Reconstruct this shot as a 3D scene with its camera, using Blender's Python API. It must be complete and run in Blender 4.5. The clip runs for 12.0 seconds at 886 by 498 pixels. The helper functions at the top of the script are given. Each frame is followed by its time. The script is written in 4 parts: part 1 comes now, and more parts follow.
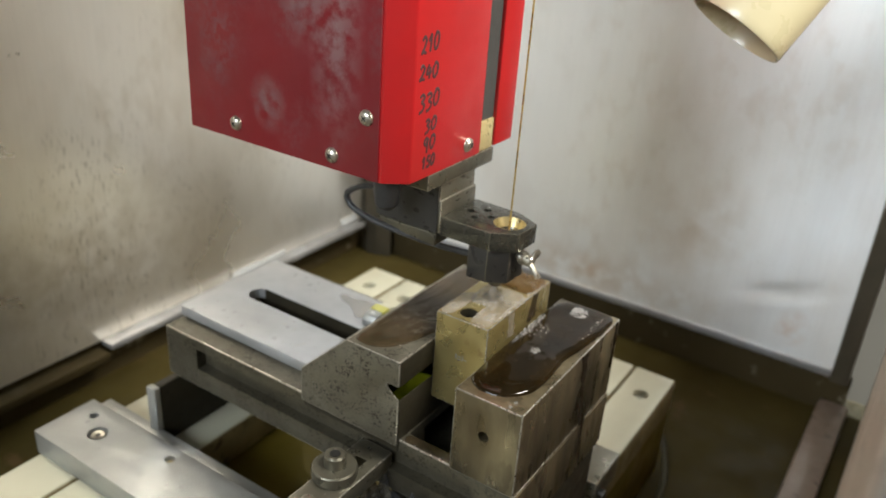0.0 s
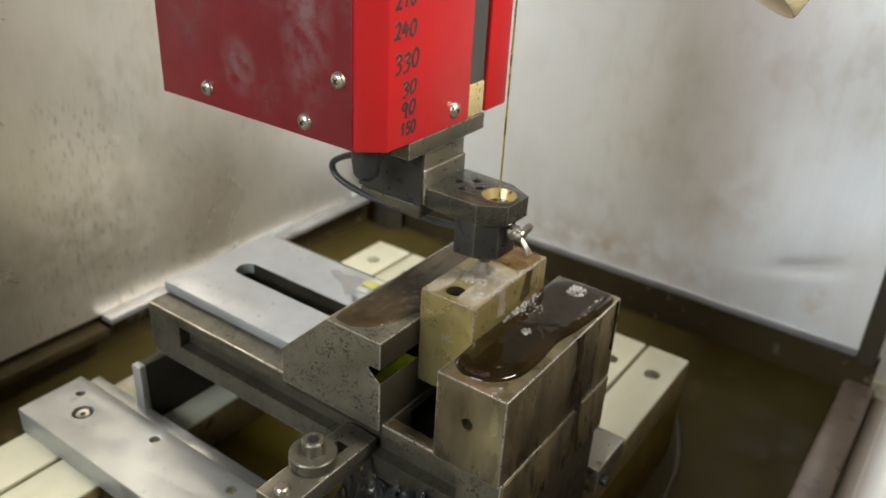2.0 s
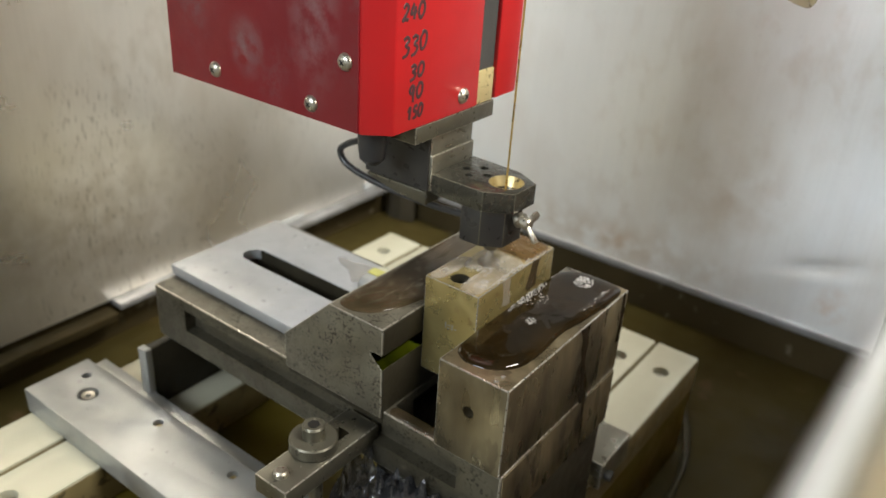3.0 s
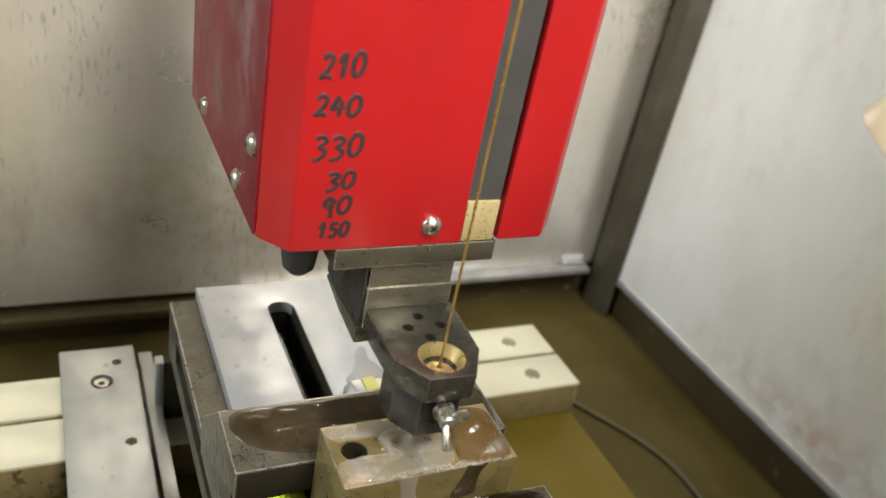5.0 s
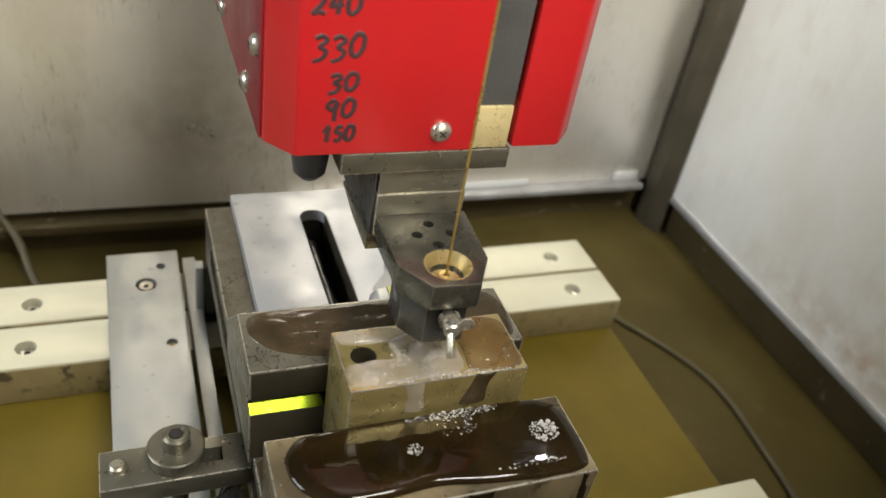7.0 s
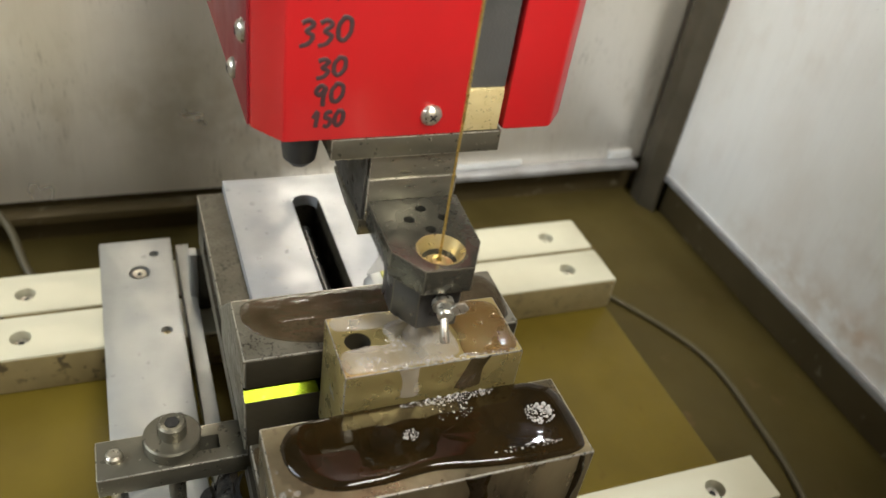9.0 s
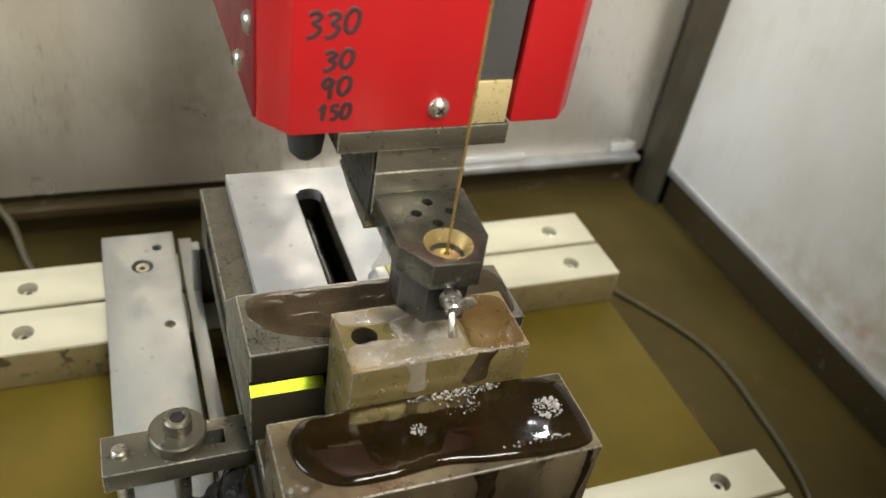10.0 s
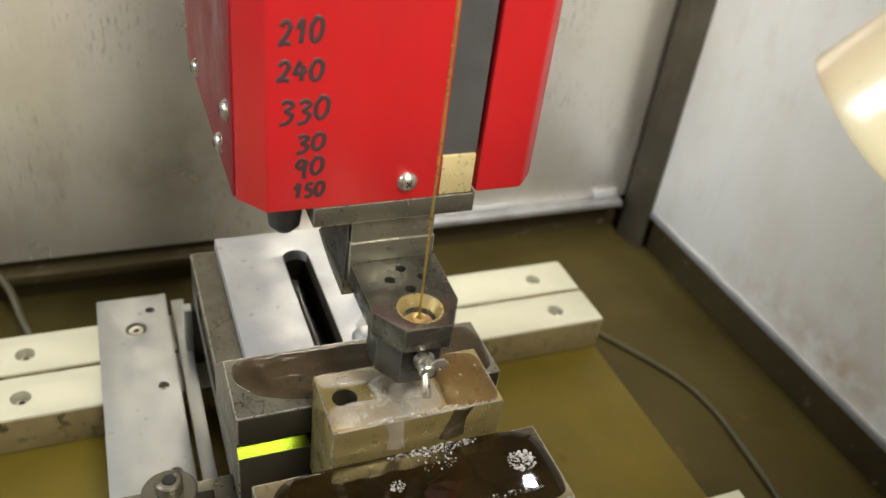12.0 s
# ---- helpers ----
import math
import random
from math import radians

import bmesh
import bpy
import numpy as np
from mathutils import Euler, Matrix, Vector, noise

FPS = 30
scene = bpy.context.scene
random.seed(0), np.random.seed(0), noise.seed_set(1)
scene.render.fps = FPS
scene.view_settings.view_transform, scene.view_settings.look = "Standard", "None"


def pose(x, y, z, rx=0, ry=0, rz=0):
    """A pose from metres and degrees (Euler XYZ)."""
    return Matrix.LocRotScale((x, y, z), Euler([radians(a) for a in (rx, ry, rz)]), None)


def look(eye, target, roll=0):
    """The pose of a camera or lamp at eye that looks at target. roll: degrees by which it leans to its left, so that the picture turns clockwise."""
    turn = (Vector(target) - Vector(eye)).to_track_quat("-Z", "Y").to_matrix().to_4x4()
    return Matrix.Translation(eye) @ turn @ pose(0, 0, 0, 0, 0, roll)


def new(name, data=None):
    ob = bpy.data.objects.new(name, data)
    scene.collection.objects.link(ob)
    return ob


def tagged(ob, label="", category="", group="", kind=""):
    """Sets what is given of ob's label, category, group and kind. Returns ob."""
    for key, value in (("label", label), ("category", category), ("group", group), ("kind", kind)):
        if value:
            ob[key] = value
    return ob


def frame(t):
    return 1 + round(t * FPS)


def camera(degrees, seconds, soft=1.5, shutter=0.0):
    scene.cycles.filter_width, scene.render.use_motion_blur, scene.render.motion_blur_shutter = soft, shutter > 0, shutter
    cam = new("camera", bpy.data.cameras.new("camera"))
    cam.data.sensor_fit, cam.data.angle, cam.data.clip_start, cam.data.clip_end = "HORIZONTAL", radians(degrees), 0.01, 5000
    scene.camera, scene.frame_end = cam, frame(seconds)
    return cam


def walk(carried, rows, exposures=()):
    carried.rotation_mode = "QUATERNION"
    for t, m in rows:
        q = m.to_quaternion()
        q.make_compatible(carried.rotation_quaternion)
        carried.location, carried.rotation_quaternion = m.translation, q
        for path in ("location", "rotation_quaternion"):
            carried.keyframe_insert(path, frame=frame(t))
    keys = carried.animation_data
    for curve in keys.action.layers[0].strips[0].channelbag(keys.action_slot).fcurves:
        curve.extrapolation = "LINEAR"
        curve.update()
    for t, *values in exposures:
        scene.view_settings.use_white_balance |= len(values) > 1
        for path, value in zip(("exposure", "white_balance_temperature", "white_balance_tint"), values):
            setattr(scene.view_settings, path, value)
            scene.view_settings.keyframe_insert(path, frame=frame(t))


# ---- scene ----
cam = camera(56.56, 12.0)
PATH = [
    (0, (0.01242, 0.00349, 0.40270), (-0.22608, 0.38653, 0.18731), 4.091),
    (0.5, (0.01616, 0.01481, 0.40323), (-0.22618, 0.39347, 0.18441), 4.020),
    (1, (0.01404, 0.02309, 0.39724), (-0.23204, 0.39697, 0.17440), 3.750),
    (1.5, (0.01630, 0.02989, 0.39485), (-0.23198, 0.39953, 0.16743), 3.418),
    (2, (0.01614, 0.03374, 0.39358), (-0.23250, 0.40059, 0.16208), 3.179),
    (2.5, (0.01723, 0.03568, 0.39226), (-0.23351, 0.40015, 0.15925), 3.350),
    (3, (0.01971, 0.03703, 0.38802), (-0.23645, 0.39781, 0.15517), 3.838),
    (3.5, (0.03005, 0.04507, 0.40100), (-0.23382, 0.40106, 0.16939), 4.991),
    (3.7, (0.02949, 0.06912, 0.40672), (-0.24767, 0.41632, 0.17731), 6.203),
    (5.3, (0.03074, 0.21642, 0.40384), (-0.35343, 0.41080, 0.14962), 11.943),
    (5.5, (0.03191, 0.22172, 0.40274), (-0.35030, 0.41054, 0.14146), 11.720),
    (6, (0.03422, 0.22807, 0.39575), (-0.34167, 0.40763, 0.11922), 11.286),
    (6.5, (0.03480, 0.22312, 0.39956), (-0.33571, 0.39734, 0.11257), 10.973),
    (7, (0.03486, 0.22152, 0.40292), (-0.33224, 0.39399, 0.11053), 10.595),
    (9, (0.03348, 0.22323, 0.40309), (-0.32588, 0.39672, 0.10183), 9.998),
    (9.5, (0.03214, 0.22195, 0.40258), (-0.32600, 0.39490, 0.09954), 9.961),
    (10, (0.03133, 0.22157, 0.40193), (-0.32539, 0.39489, 0.09745), 10.003),
    (10.5, (0.03203, 0.22130, 0.40355), (-0.32415, 0.39407, 0.09812), 9.915),
    (11, (0.03300, 0.21913, 0.40453), (-0.32537, 0.39215, 0.10181), 9.605),
    (11.5, (0.03344, 0.22076, 0.40487), (-0.32912, 0.39527, 0.10806), 9.072),
    (12, (0.04085, 0.22519, 0.41809), (-0.33036, 0.40198, 0.13358), 7.941),
]
cam.data.dof.use_dof, cam.data.dof.focus_distance, cam.data.dof.aperture_fstop = True, 0.295, 13.0
walk(cam, [(t, look(eye, target, roll)) for t, eye, target, roll in PATH])

# ---------------------------------------------------------------- light
world = bpy.data.worlds.new("world")
scene.world = world
world.use_nodes = True
wn = world.node_tree.nodes
sky = wn.new("ShaderNodeTexSky")
sky.sky_type = "NISHITA"
sky.sun_disc = False
sky.sun_elevation = radians(38)
sky.sun_rotation = radians(60)
world.node_tree.links.new(sky.outputs["Color"], wn["Background"].inputs["Color"])
wn["Background"].inputs["Strength"].default_value = 0.10
scene.view_settings.exposure = 0.0


def area(name, eye, target, w, h, watts, colour):
    data = bpy.data.lights.new(name, "AREA")
    data.shape, data.size, data.size_y, data.energy, data.color = "RECTANGLE", w, h, watts, colour
    ob = new(name, data)
    ob.matrix_world = look(eye, target)
    return ob


# daylight in the two window openings and the two roof lights of the workshop
area("daylight_front", (1.78, 0.55, 1.30), (-0.2, 0.35, 0.25), 1.2, 0.9, 53, (1.0, 0.95, 0.82))
area("daylight_roof", (0.95, 0.62, 2.04), (0.95, 0.62, 0.0), 0.7, 0.7, 88, (1.0, 0.97, 0.88))
area("daylight_roof_far", (-1.35, 1.40, 2.04), (-1.35, 1.40, 0.0), 0.08, 0.08, 11, (0.95, 0.98, 1.0))
area("daylight_side", (-0.30, -1.68, 1.30), (-0.25, 0.60, 0.2), 1.1, 0.8, 50, (0.86, 0.94, 1.0))


# ---------------------------------------------------------------- materials
def material(name, base, rough=0.5, metal=0.0, other=None, scale=60.0, amount=0.5, spots=None, spot_scale=300.0,
             spot_from=0.62, bump=0.1, bump_scale=600.0, rough_spread=0.12, stretch=(1, 1, 1), coat=0.0, detail=6.0):
    """A worn surface: base and other mixed by broad blotches, spots of a third colour, fine relief, uneven gloss."""
    m = bpy.data.materials.new(name)
    m.use_nodes = True
    nt, n, l = m.node_tree, m.node_tree.nodes, m.node_tree.links
    b = n["Principled BSDF"]
    co = n.new("ShaderNodeTexCoord")
    mp = n.new("ShaderNodeMapping")
    mp.inputs["Scale"].default_value = stretch
    l.new(co.outputs["Object"], mp.inputs["Vector"])

    def noise_tex(s, d=detail):
        t = n.new("ShaderNodeTexNoise")
        t.inputs["Scale"].default_value, t.inputs["Detail"].default_value = s, d
        l.new(mp.outputs["Vector"], t.inputs["Vector"])
        return t

    def ramp(src, a, c):
        r = n.new("ShaderNodeMapRange")
        r.inputs["From Min"].default_value, r.inputs["From Max"].default_value = a, c
        l.new(src, r.inputs["Value"])
        return r.outputs["Result"]

    def mix(fac, a, c):
        x = n.new("ShaderNodeMix")
        x.data_type = "RGBA"
        l.new(fac, x.inputs["Factor"])
        for sock, v in ((x.inputs[6], a), (x.inputs[7], c)):
            if isinstance(v, tuple):
                sock.default_value = (*v, 1)
            else:
                l.new(v, sock)
        return x.outputs[2]

    broad = noise_tex(scale)
    col = mix(ramp(broad.outputs["Fac"], 0.5 - 0.5 * (1 - amount) - 0.05, 0.5 + 0.5 * (1 - amount) + 0.05), base, other or tuple(v * 0.8 for v in base))
    if spots:
        fine = noise_tex(spot_scale)
        where = n.new("ShaderNodeMath")
        where.operation = "MULTIPLY"
        l.new(ramp(fine.outputs["Fac"], spot_from - 0.05, spot_from + 0.02), where.inputs[0])
        l.new(ramp(noise_tex(spot_scale * 0.16, 3).outputs["Fac"], 0.40, 0.60), where.inputs[1])
        col = mix(where.outputs[0], col, spots)
    l.new(col, b.inputs["Base Color"])
    grain = noise_tex(bump_scale)
    rr = n.new("ShaderNodeMapRange")
    rr.inputs["To Min"].default_value, rr.inputs["To Max"].default_value = max(0.02, rough - rough_spread), min(1, rough + rough_spread)
    rr.inputs["From Min"].default_value, rr.inputs["From Max"].default_value = 0.3, 0.7
    l.new(noise_tex(scale * 3).outputs["Fac"], rr.inputs["Value"])
    l.new(rr.outputs["Result"], b.inputs["Roughness"])
    bp = n.new("ShaderNodeBump")
    bp.inputs["Strength"].default_value, bp.inputs["Distance"].default_value = bump, 0.0006
    l.new(grain.outputs["Fac"], bp.inputs["Height"])
    l.new(bp.outputs["Normal"], b.inputs["Normal"])
    b.inputs["Metallic"].default_value = metal
    b.inputs["Coat Weight"].default_value = coat
    return m


M = dict(
    trough=material("wet_dirty_steel", (0.036, 0.027, 0.012), 0.48, 0.1, (0.058, 0.044, 0.021), 18, 0.5, (0.16, 0.14, 0.10), 60, 0.68, 0.15, 200),
    ledge=material("scuffed_steel", (0.38, 0.385, 0.40), 0.42, 0.5, (0.20, 0.19, 0.175), 40, 0.5, None, 300, 0.6, 0.1),
    tank_floor=material("silted_tank_floor", (0.058, 0.044, 0.013), 0.52, 0.0, (0.034, 0.025, 0.007), 12, 0.6, (0.075, 0.048, 0.02), 40, 0.68, 0.1, 200),
    gold_plate=material("oil_stained_plate", (0.112, 0.082, 0.011), 0.40, 0.0, (0.066, 0.046, 0.007), 14, 0.5, (0.075, 0.045, 0.008), 90, 0.7, 0.08, 200),
    rail=material("ground_steel_rail", (0.52, 0.50, 0.385), 0.42, 0.3, (0.45, 0.43, 0.32), 22, 0.5, None, 300, 0.6, 0.05, 900),
    plate=material("satin_steel_plate", (0.41, 0.415, 0.40), 0.45, 0.78, (0.33, 0.335, 0.32), 25, 0.5, (0.40, 0.40, 0.38), 500, 0.7, 0.05, 900),
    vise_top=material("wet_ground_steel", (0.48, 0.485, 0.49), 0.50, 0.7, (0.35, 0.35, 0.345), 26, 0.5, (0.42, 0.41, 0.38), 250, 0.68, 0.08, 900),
    vise_side=material("pitted_vise_steel", (0.195, 0.18, 0.14), 0.42, 0.7, (0.125, 0.113, 0.082), 60, 0.5, (0.042, 0.036, 0.026), 850, 0.585, 0.4, 900),
    bar_side=material("brown_bar_side", (0.23, 0.183, 0.088), 0.46, 0.2, (0.14, 0.108, 0.048), 35, 0.5, (0.05, 0.038, 0.018), 130, 0.60, 0.12, 500),
    # Pitted steel in a darker tone than the moving jaw's
    vise_bed=material("dark_pitted_vise_bed", (0.115, 0.105, 0.078), 0.42, 0.7, (0.066, 0.058, 0.040), 45, 0.5, (0.035, 0.030, 0.021), 700, 0.585, 0.35, 900),
    # Near-black steel: shade in gaps, slot and under the vise put into colour
    vise_dark=material("shade_dark_steel", (0.018, 0.015, 0.009), 0.55, 0.1, (0.030, 0.025, 0.015), 45, 0.5, (0.018, 0.016, 0.011), 300, 0.64, 0.2, 500),
    fixed=material("wet_brown_steel", (0.29, 0.238, 0.140), 0.34, 0.75, (0.060, 0.046, 0.027), 42, 0.66, (0.030, 0.023, 0.014), 150, 0.57, 0.2, 500, 0.14, (1, 1, 0.35)),
    work=material("gold_cast_workpiece_steel", (0.42, 0.345, 0.150), 0.32, 0.75, (0.32, 0.245, 0.090), 50, 0.5, (0.22, 0.13, 0.06), 160, 0.68, 0.12, 700),
    edge=material("worn_bright_edge", (0.50, 0.47, 0.40), 0.32, 0.8, (0.26, 0.24, 0.20), 160, 0.5, (0.10, 0.09, 0.07), 400, 0.66, 0.1),
    # Polished metal whose yellow-green tint carries the groove's reflected glint
    groove=material("yellow_glint_groove", (0.050, 0.066, 0.004), 0.16, 1.0, (0.036, 0.048, 0.003), 150, 0.5, (0.10, 0.10, 0.04), 500, 0.70, 0.03, 600, 0.04),
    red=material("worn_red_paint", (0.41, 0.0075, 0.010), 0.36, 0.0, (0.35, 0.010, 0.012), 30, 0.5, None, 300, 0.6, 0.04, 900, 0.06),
    # Same red as the cover, darkened for the head's shadow side, plus scuffs
    red_shade_scuffed=material("shaded_scuffed_red_paint", (0.165, 0.0032, 0.008), 0.46, 0.0, (0.13, 0.006, 0.011), 24, 0.62, None, 330, 0.605, 0.06, 900, 0.08),
    marker=material("black_marker_ink", (0.02, 0.012, 0.014), 0.5, 0, (0.04, 0.012, 0.014), 200, 0.5, None, 300, 0.6, 0.02),
    screw=material("worn_screw_steel", (0.58, 0.555, 0.48), 0.34, 0.95, (0.33, 0.30, 0.24), 250, 0.5, (0.10, 0.08, 0.06), 700, 0.66, 0.1),
    black=material("black_oxide_steel", (0.028, 0.027, 0.026), 0.34, 0.4, (0.05, 0.047, 0.042), 60, 0.5, None, 300, 0.6, 0.08),
    hole=material("dark_socket", (0.012, 0.011, 0.010), 0.5, 0.2),
    rubber=material("black_rubber", (0.016, 0.016, 0.017), 0.42, 0, (0.03, 0.03, 0.03), 120),
    strip=material("dark_ribbed_strip", (0.055, 0.055, 0.055), 0.45, 0.5, (0.085, 0.085, 0.082), 30, 0.5, None, 300, 0.6, 0.3, 1500),
    gunmetal=material("oiled_gunmetal", (0.092, 0.085, 0.064), 0.36, 0.7, (0.145, 0.134, 0.10), 70, 0.5, (0.32, 0.29, 0.22), 500, 0.70, 0.15, 700),
    block=material("scratched_tool_steel", (0.25, 0.235, 0.19), 0.34, 0.85, (0.18, 0.168, 0.13), 60, 0.5, (0.5, 0.47, 0.40), 300, 0.70, 0.12, 700, 0.1, (1, 1, 3)),
    nozzle=material("dark_nozzle_steel", (0.052, 0.050, 0.041), 0.25, 0.7, (0.095, 0.090, 0.070), 60, 0.5, (0.22, 0.20, 0.16), 500, 0.70, 0.08),
    brass=material("brass", (0.48, 0.395, 0.20), 0.34, 0.8, (0.38, 0.30, 0.14), 120, 0.5, (0.30, 0.22, 0.09), 700, 0.68, 0.08),
    brass_tag=material("dull_brass_block", (0.66, 0.56, 0.30), 0.36, 0.55, (0.58, 0.47, 0.23), 150, 0.5, (0.35, 0.26, 0.10), 900, 0.66, 0.08),
    wire=material("brass_wire", (0.58, 0.41, 0.12), 0.3, 0.85),
    lamp=material("cream_enamel", (0.50, 0.445, 0.285), 0.34, 0.0, (0.45, 0.395, 0.245), 30, 0.5, None, 300, 0.6, 0.03, coat=0.3),
    beige=material("beige_machine_paint", (0.29, 0.247, 0.130), 0.30, 0.0, (0.275, 0.245, 0.155), 26, 0.5, None, 300, 0.6, 0.04, 500, coat=0.4),
    tan=material("tan_machine_paint", (0.21, 0.16, 0.08), 0.5, 0.0, (0.18, 0.138, 0.07), 40, 0.5, None, 300, 0.6, 0.08, 500),
    lip=material("worn_bare_edge", (0.54, 0.56, 0.57), 0.42, 0.2, (0.44, 0.44, 0.42), 60, 0.5, (0.35, 0.28, 0.18), 300, 0.66, 0.15),
    post=material("dull_corner_post", (0.115, 0.098, 0.07), 0.42, 0.5, (0.07, 0.06, 0.04), 40, 0.5, None, 300, 0.6, 0.08),
    ledge_brown=material("wet_rusty_ledge", (0.26, 0.20, 0.155), 0.42, 0.2, (0.18, 0.135, 0.105), 30, 0.5, (0.07, 0.05, 0.04), 120, 0.66, 0.15),
    speckled=material("rust_speckled_sheet", (0.58, 0.50, 0.41), 0.5, 0.2, (0.40, 0.32, 0.24), 40, 0.5, (0.10, 0.07, 0.05), 420, 0.60, 0.2, 500),
    cable=material("wet_cable_sheath", (0.036, 0.029, 0.010), 0.6, 0.0, (0.05, 0.040, 0.014), 40, 0.5, None, 300, 0.6, 0.1),
    yellow=material("yellow_label", (0.40, 0.38, 0.09), 0.4, 0, (0.30, 0.28, 0.08), 200),
    plaster=material("workshop_plaster", (0.23, 0.227, 0.213), 0.85, 0, (0.19, 0.187, 0.172), 3, 0.5, None, 300, 0.6, 0.1, 60),
    concrete=material("workshop_concrete", (0.30, 0.29, 0.27), 0.8, 0, (0.24, 0.23, 0.21), 4, 0.5, None, 300, 0.6, 0.2, 80),
)


def noise_fac(n, l, vec, scale, lo, hi, top=1.0):
    t = n.new("ShaderNodeTexNoise")
    t.inputs["Scale"].default_value, t.inputs["Detail"].default_value = scale, 6
    l.new(vec, t.inputs["Vector"])
    ra = n.new("ShaderNodeMapRange")
    ra.inputs["From Min"].default_value, ra.inputs["From Max"].default_value, ra.inputs["To Max"].default_value = lo, hi, top
    l.new(t.outputs["Fac"], ra.inputs["Value"])
    return ra.outputs["Result"]


def product(n, l, a, b):
    k = n.new("ShaderNodeMath")
    k.operation = "MULTIPLY"
    l.new(a, k.inputs[0])
    l.new(b, k.inputs[1])
    return k.outputs[0]


def weathered(m, layers=(), marks=()):
    """Adds wear over a material's colour. Layers: colour, most, scale, stretch, from, to, and a broad mask's scale, from, to (0: none).
    Marks, single stains: colour, most, centre, reach, scale of their ragged edge."""
    n, l = m.node_tree.nodes, m.node_tree.links
    b = n["Principled BSDF"]
    col = b.inputs["Base Color"].links[0].from_socket
    co = n.new("ShaderNodeTexCoord").outputs["Object"]

    def over(col, fac, colour):
        x = n.new("ShaderNodeMix")
        x.data_type = "RGBA"
        l.new(fac, x.inputs["Factor"])
        l.new(col, x.inputs[6])
        x.inputs[7].default_value = (*colour, 1)
        return x.outputs[2]

    for colour, most, scale, stretch, lo, hi, m_scale, m_lo, m_hi in layers:
        mp = n.new("ShaderNodeMapping")
        mp.inputs["Scale"].default_value = stretch
        l.new(co, mp.inputs["Vector"])
        fac = noise_fac(n, l, mp.outputs["Vector"], scale, lo, hi, most)
        if m_scale:
            fac = product(n, l, fac, noise_fac(n, l, co, m_scale, m_lo, m_hi))
        col = over(col, fac, colour)
    for colour, most, centre, reach, ragged in marks:
        mp = n.new("ShaderNodeMapping")
        mp.inputs["Scale"].default_value = tuple(1 / v for v in reach)
        mp.inputs["Location"].default_value = tuple(-c / v for c, v in zip(centre, reach))
        l.new(co, mp.inputs["Vector"])
        far = n.new("ShaderNodeVectorMath")
        far.operation = "LENGTH"
        l.new(mp.outputs["Vector"], far.inputs[0])
        ra = n.new("ShaderNodeMapRange")
        ra.inputs["From Min"].default_value, ra.inputs["From Max"].default_value = 1.0, 0.0
        l.new(far.outputs["Value"], ra.inputs["Value"])
        col = over(col, product(n, l, ra.outputs["Result"], noise_fac(n, l, co, ragged, 0.36, 0.60, most)), colour)
    l.new(col, b.inputs["Base Color"])
    return m


def sheet_steel(name, base, other, rough, metal, layers=(), marks=()):
    """Brushed stainless sheet: fine grain that smears reflections upright, under stains and drip streaks."""
    m = material(name, base, rough, metal, other, 4.0, 0.5, None, 300, 0.6, 0.05, 240, 0.05)
    grain = (tuple(v * 0.72 for v in base), 0.14, 420, (1, 1, 0.03), 0.35, 0.75, 0, 0, 0)
    specks = ((0.12, 0.09, 0.06), 0.6, 900, (1, 1, 1), 0.68, 0.72, 30, 0.50, 0.62)
    weathered(m, (grain, *layers, specks), marks)
    n, l = m.node_tree.nodes, m.node_tree.links
    tan = n.new("ShaderNodeTangent")
    tan.direction_type, tan.axis = "RADIAL", "Z"
    b = n["Principled BSDF"]
    l.new(tan.outputs["Tangent"], b.inputs["Tangent"])
    b.inputs["Anisotropic"].default_value = 0.75
    b.inputs["Anisotropic Rotation"].default_value = 0.25
    return m


RUST, OLIVE = (0.44, 0.31, 0.17), (0.36, 0.29, 0.17)
M["wall"] = sheet_steel("stained_sheet_steel", (0.89, 0.91, 0.92), (0.81, 0.80, 0.75), 0.36, 0.48,
                        [(RUST, 0.35, 9, (1, 1, 0.6), 0.50, 0.78, 0, 0, 0), (RUST, 0.20, 60, (1, 1, 0.6), 0.50, 0.68, 8, 0.42, 0.60)],
                        [(RUST, 0.36, (-0.150, 0.68, 0.125), (0.060, 0.2, 0.065), 40), (RUST, 0.5, (-0.250, 0.68, 0.050), (0.16, 0.2, 0.030), 70),
                         ((0.62, 0.40, 0.25), 0.55, (-0.056, 0.68, 0.061), (0.016, 0.2, 0.020), 90), ((0.62, 0.42, 0.28), 0.5, (-0.244, 0.68, 0.058), (0.022, 0.2, 0.014), 90)])
M["wall_streak"] = sheet_steel("streaked_sheet_steel", (0.86, 0.84, 0.80), (0.74, 0.69, 0.60), 0.31, 0.85,
                               [(OLIVE, 0.55, 7, (1, 1, 0.55), 0.50, 0.78, 0, 0, 0), (OLIVE, 0.33, 46, (1, 1, 0.5), 0.52, 0.72, 9, 0.45, 0.62),
                                ((0.13, 0.10, 0.055), 0.55, 560, (1, 1, 0.19), 0.58, 0.67, 10, 0.46, 0.66)],
                               [(OLIVE, 0.42, (-0.515, 0.33, 0.100), (0.3, 0.15, 0.075), 60)])
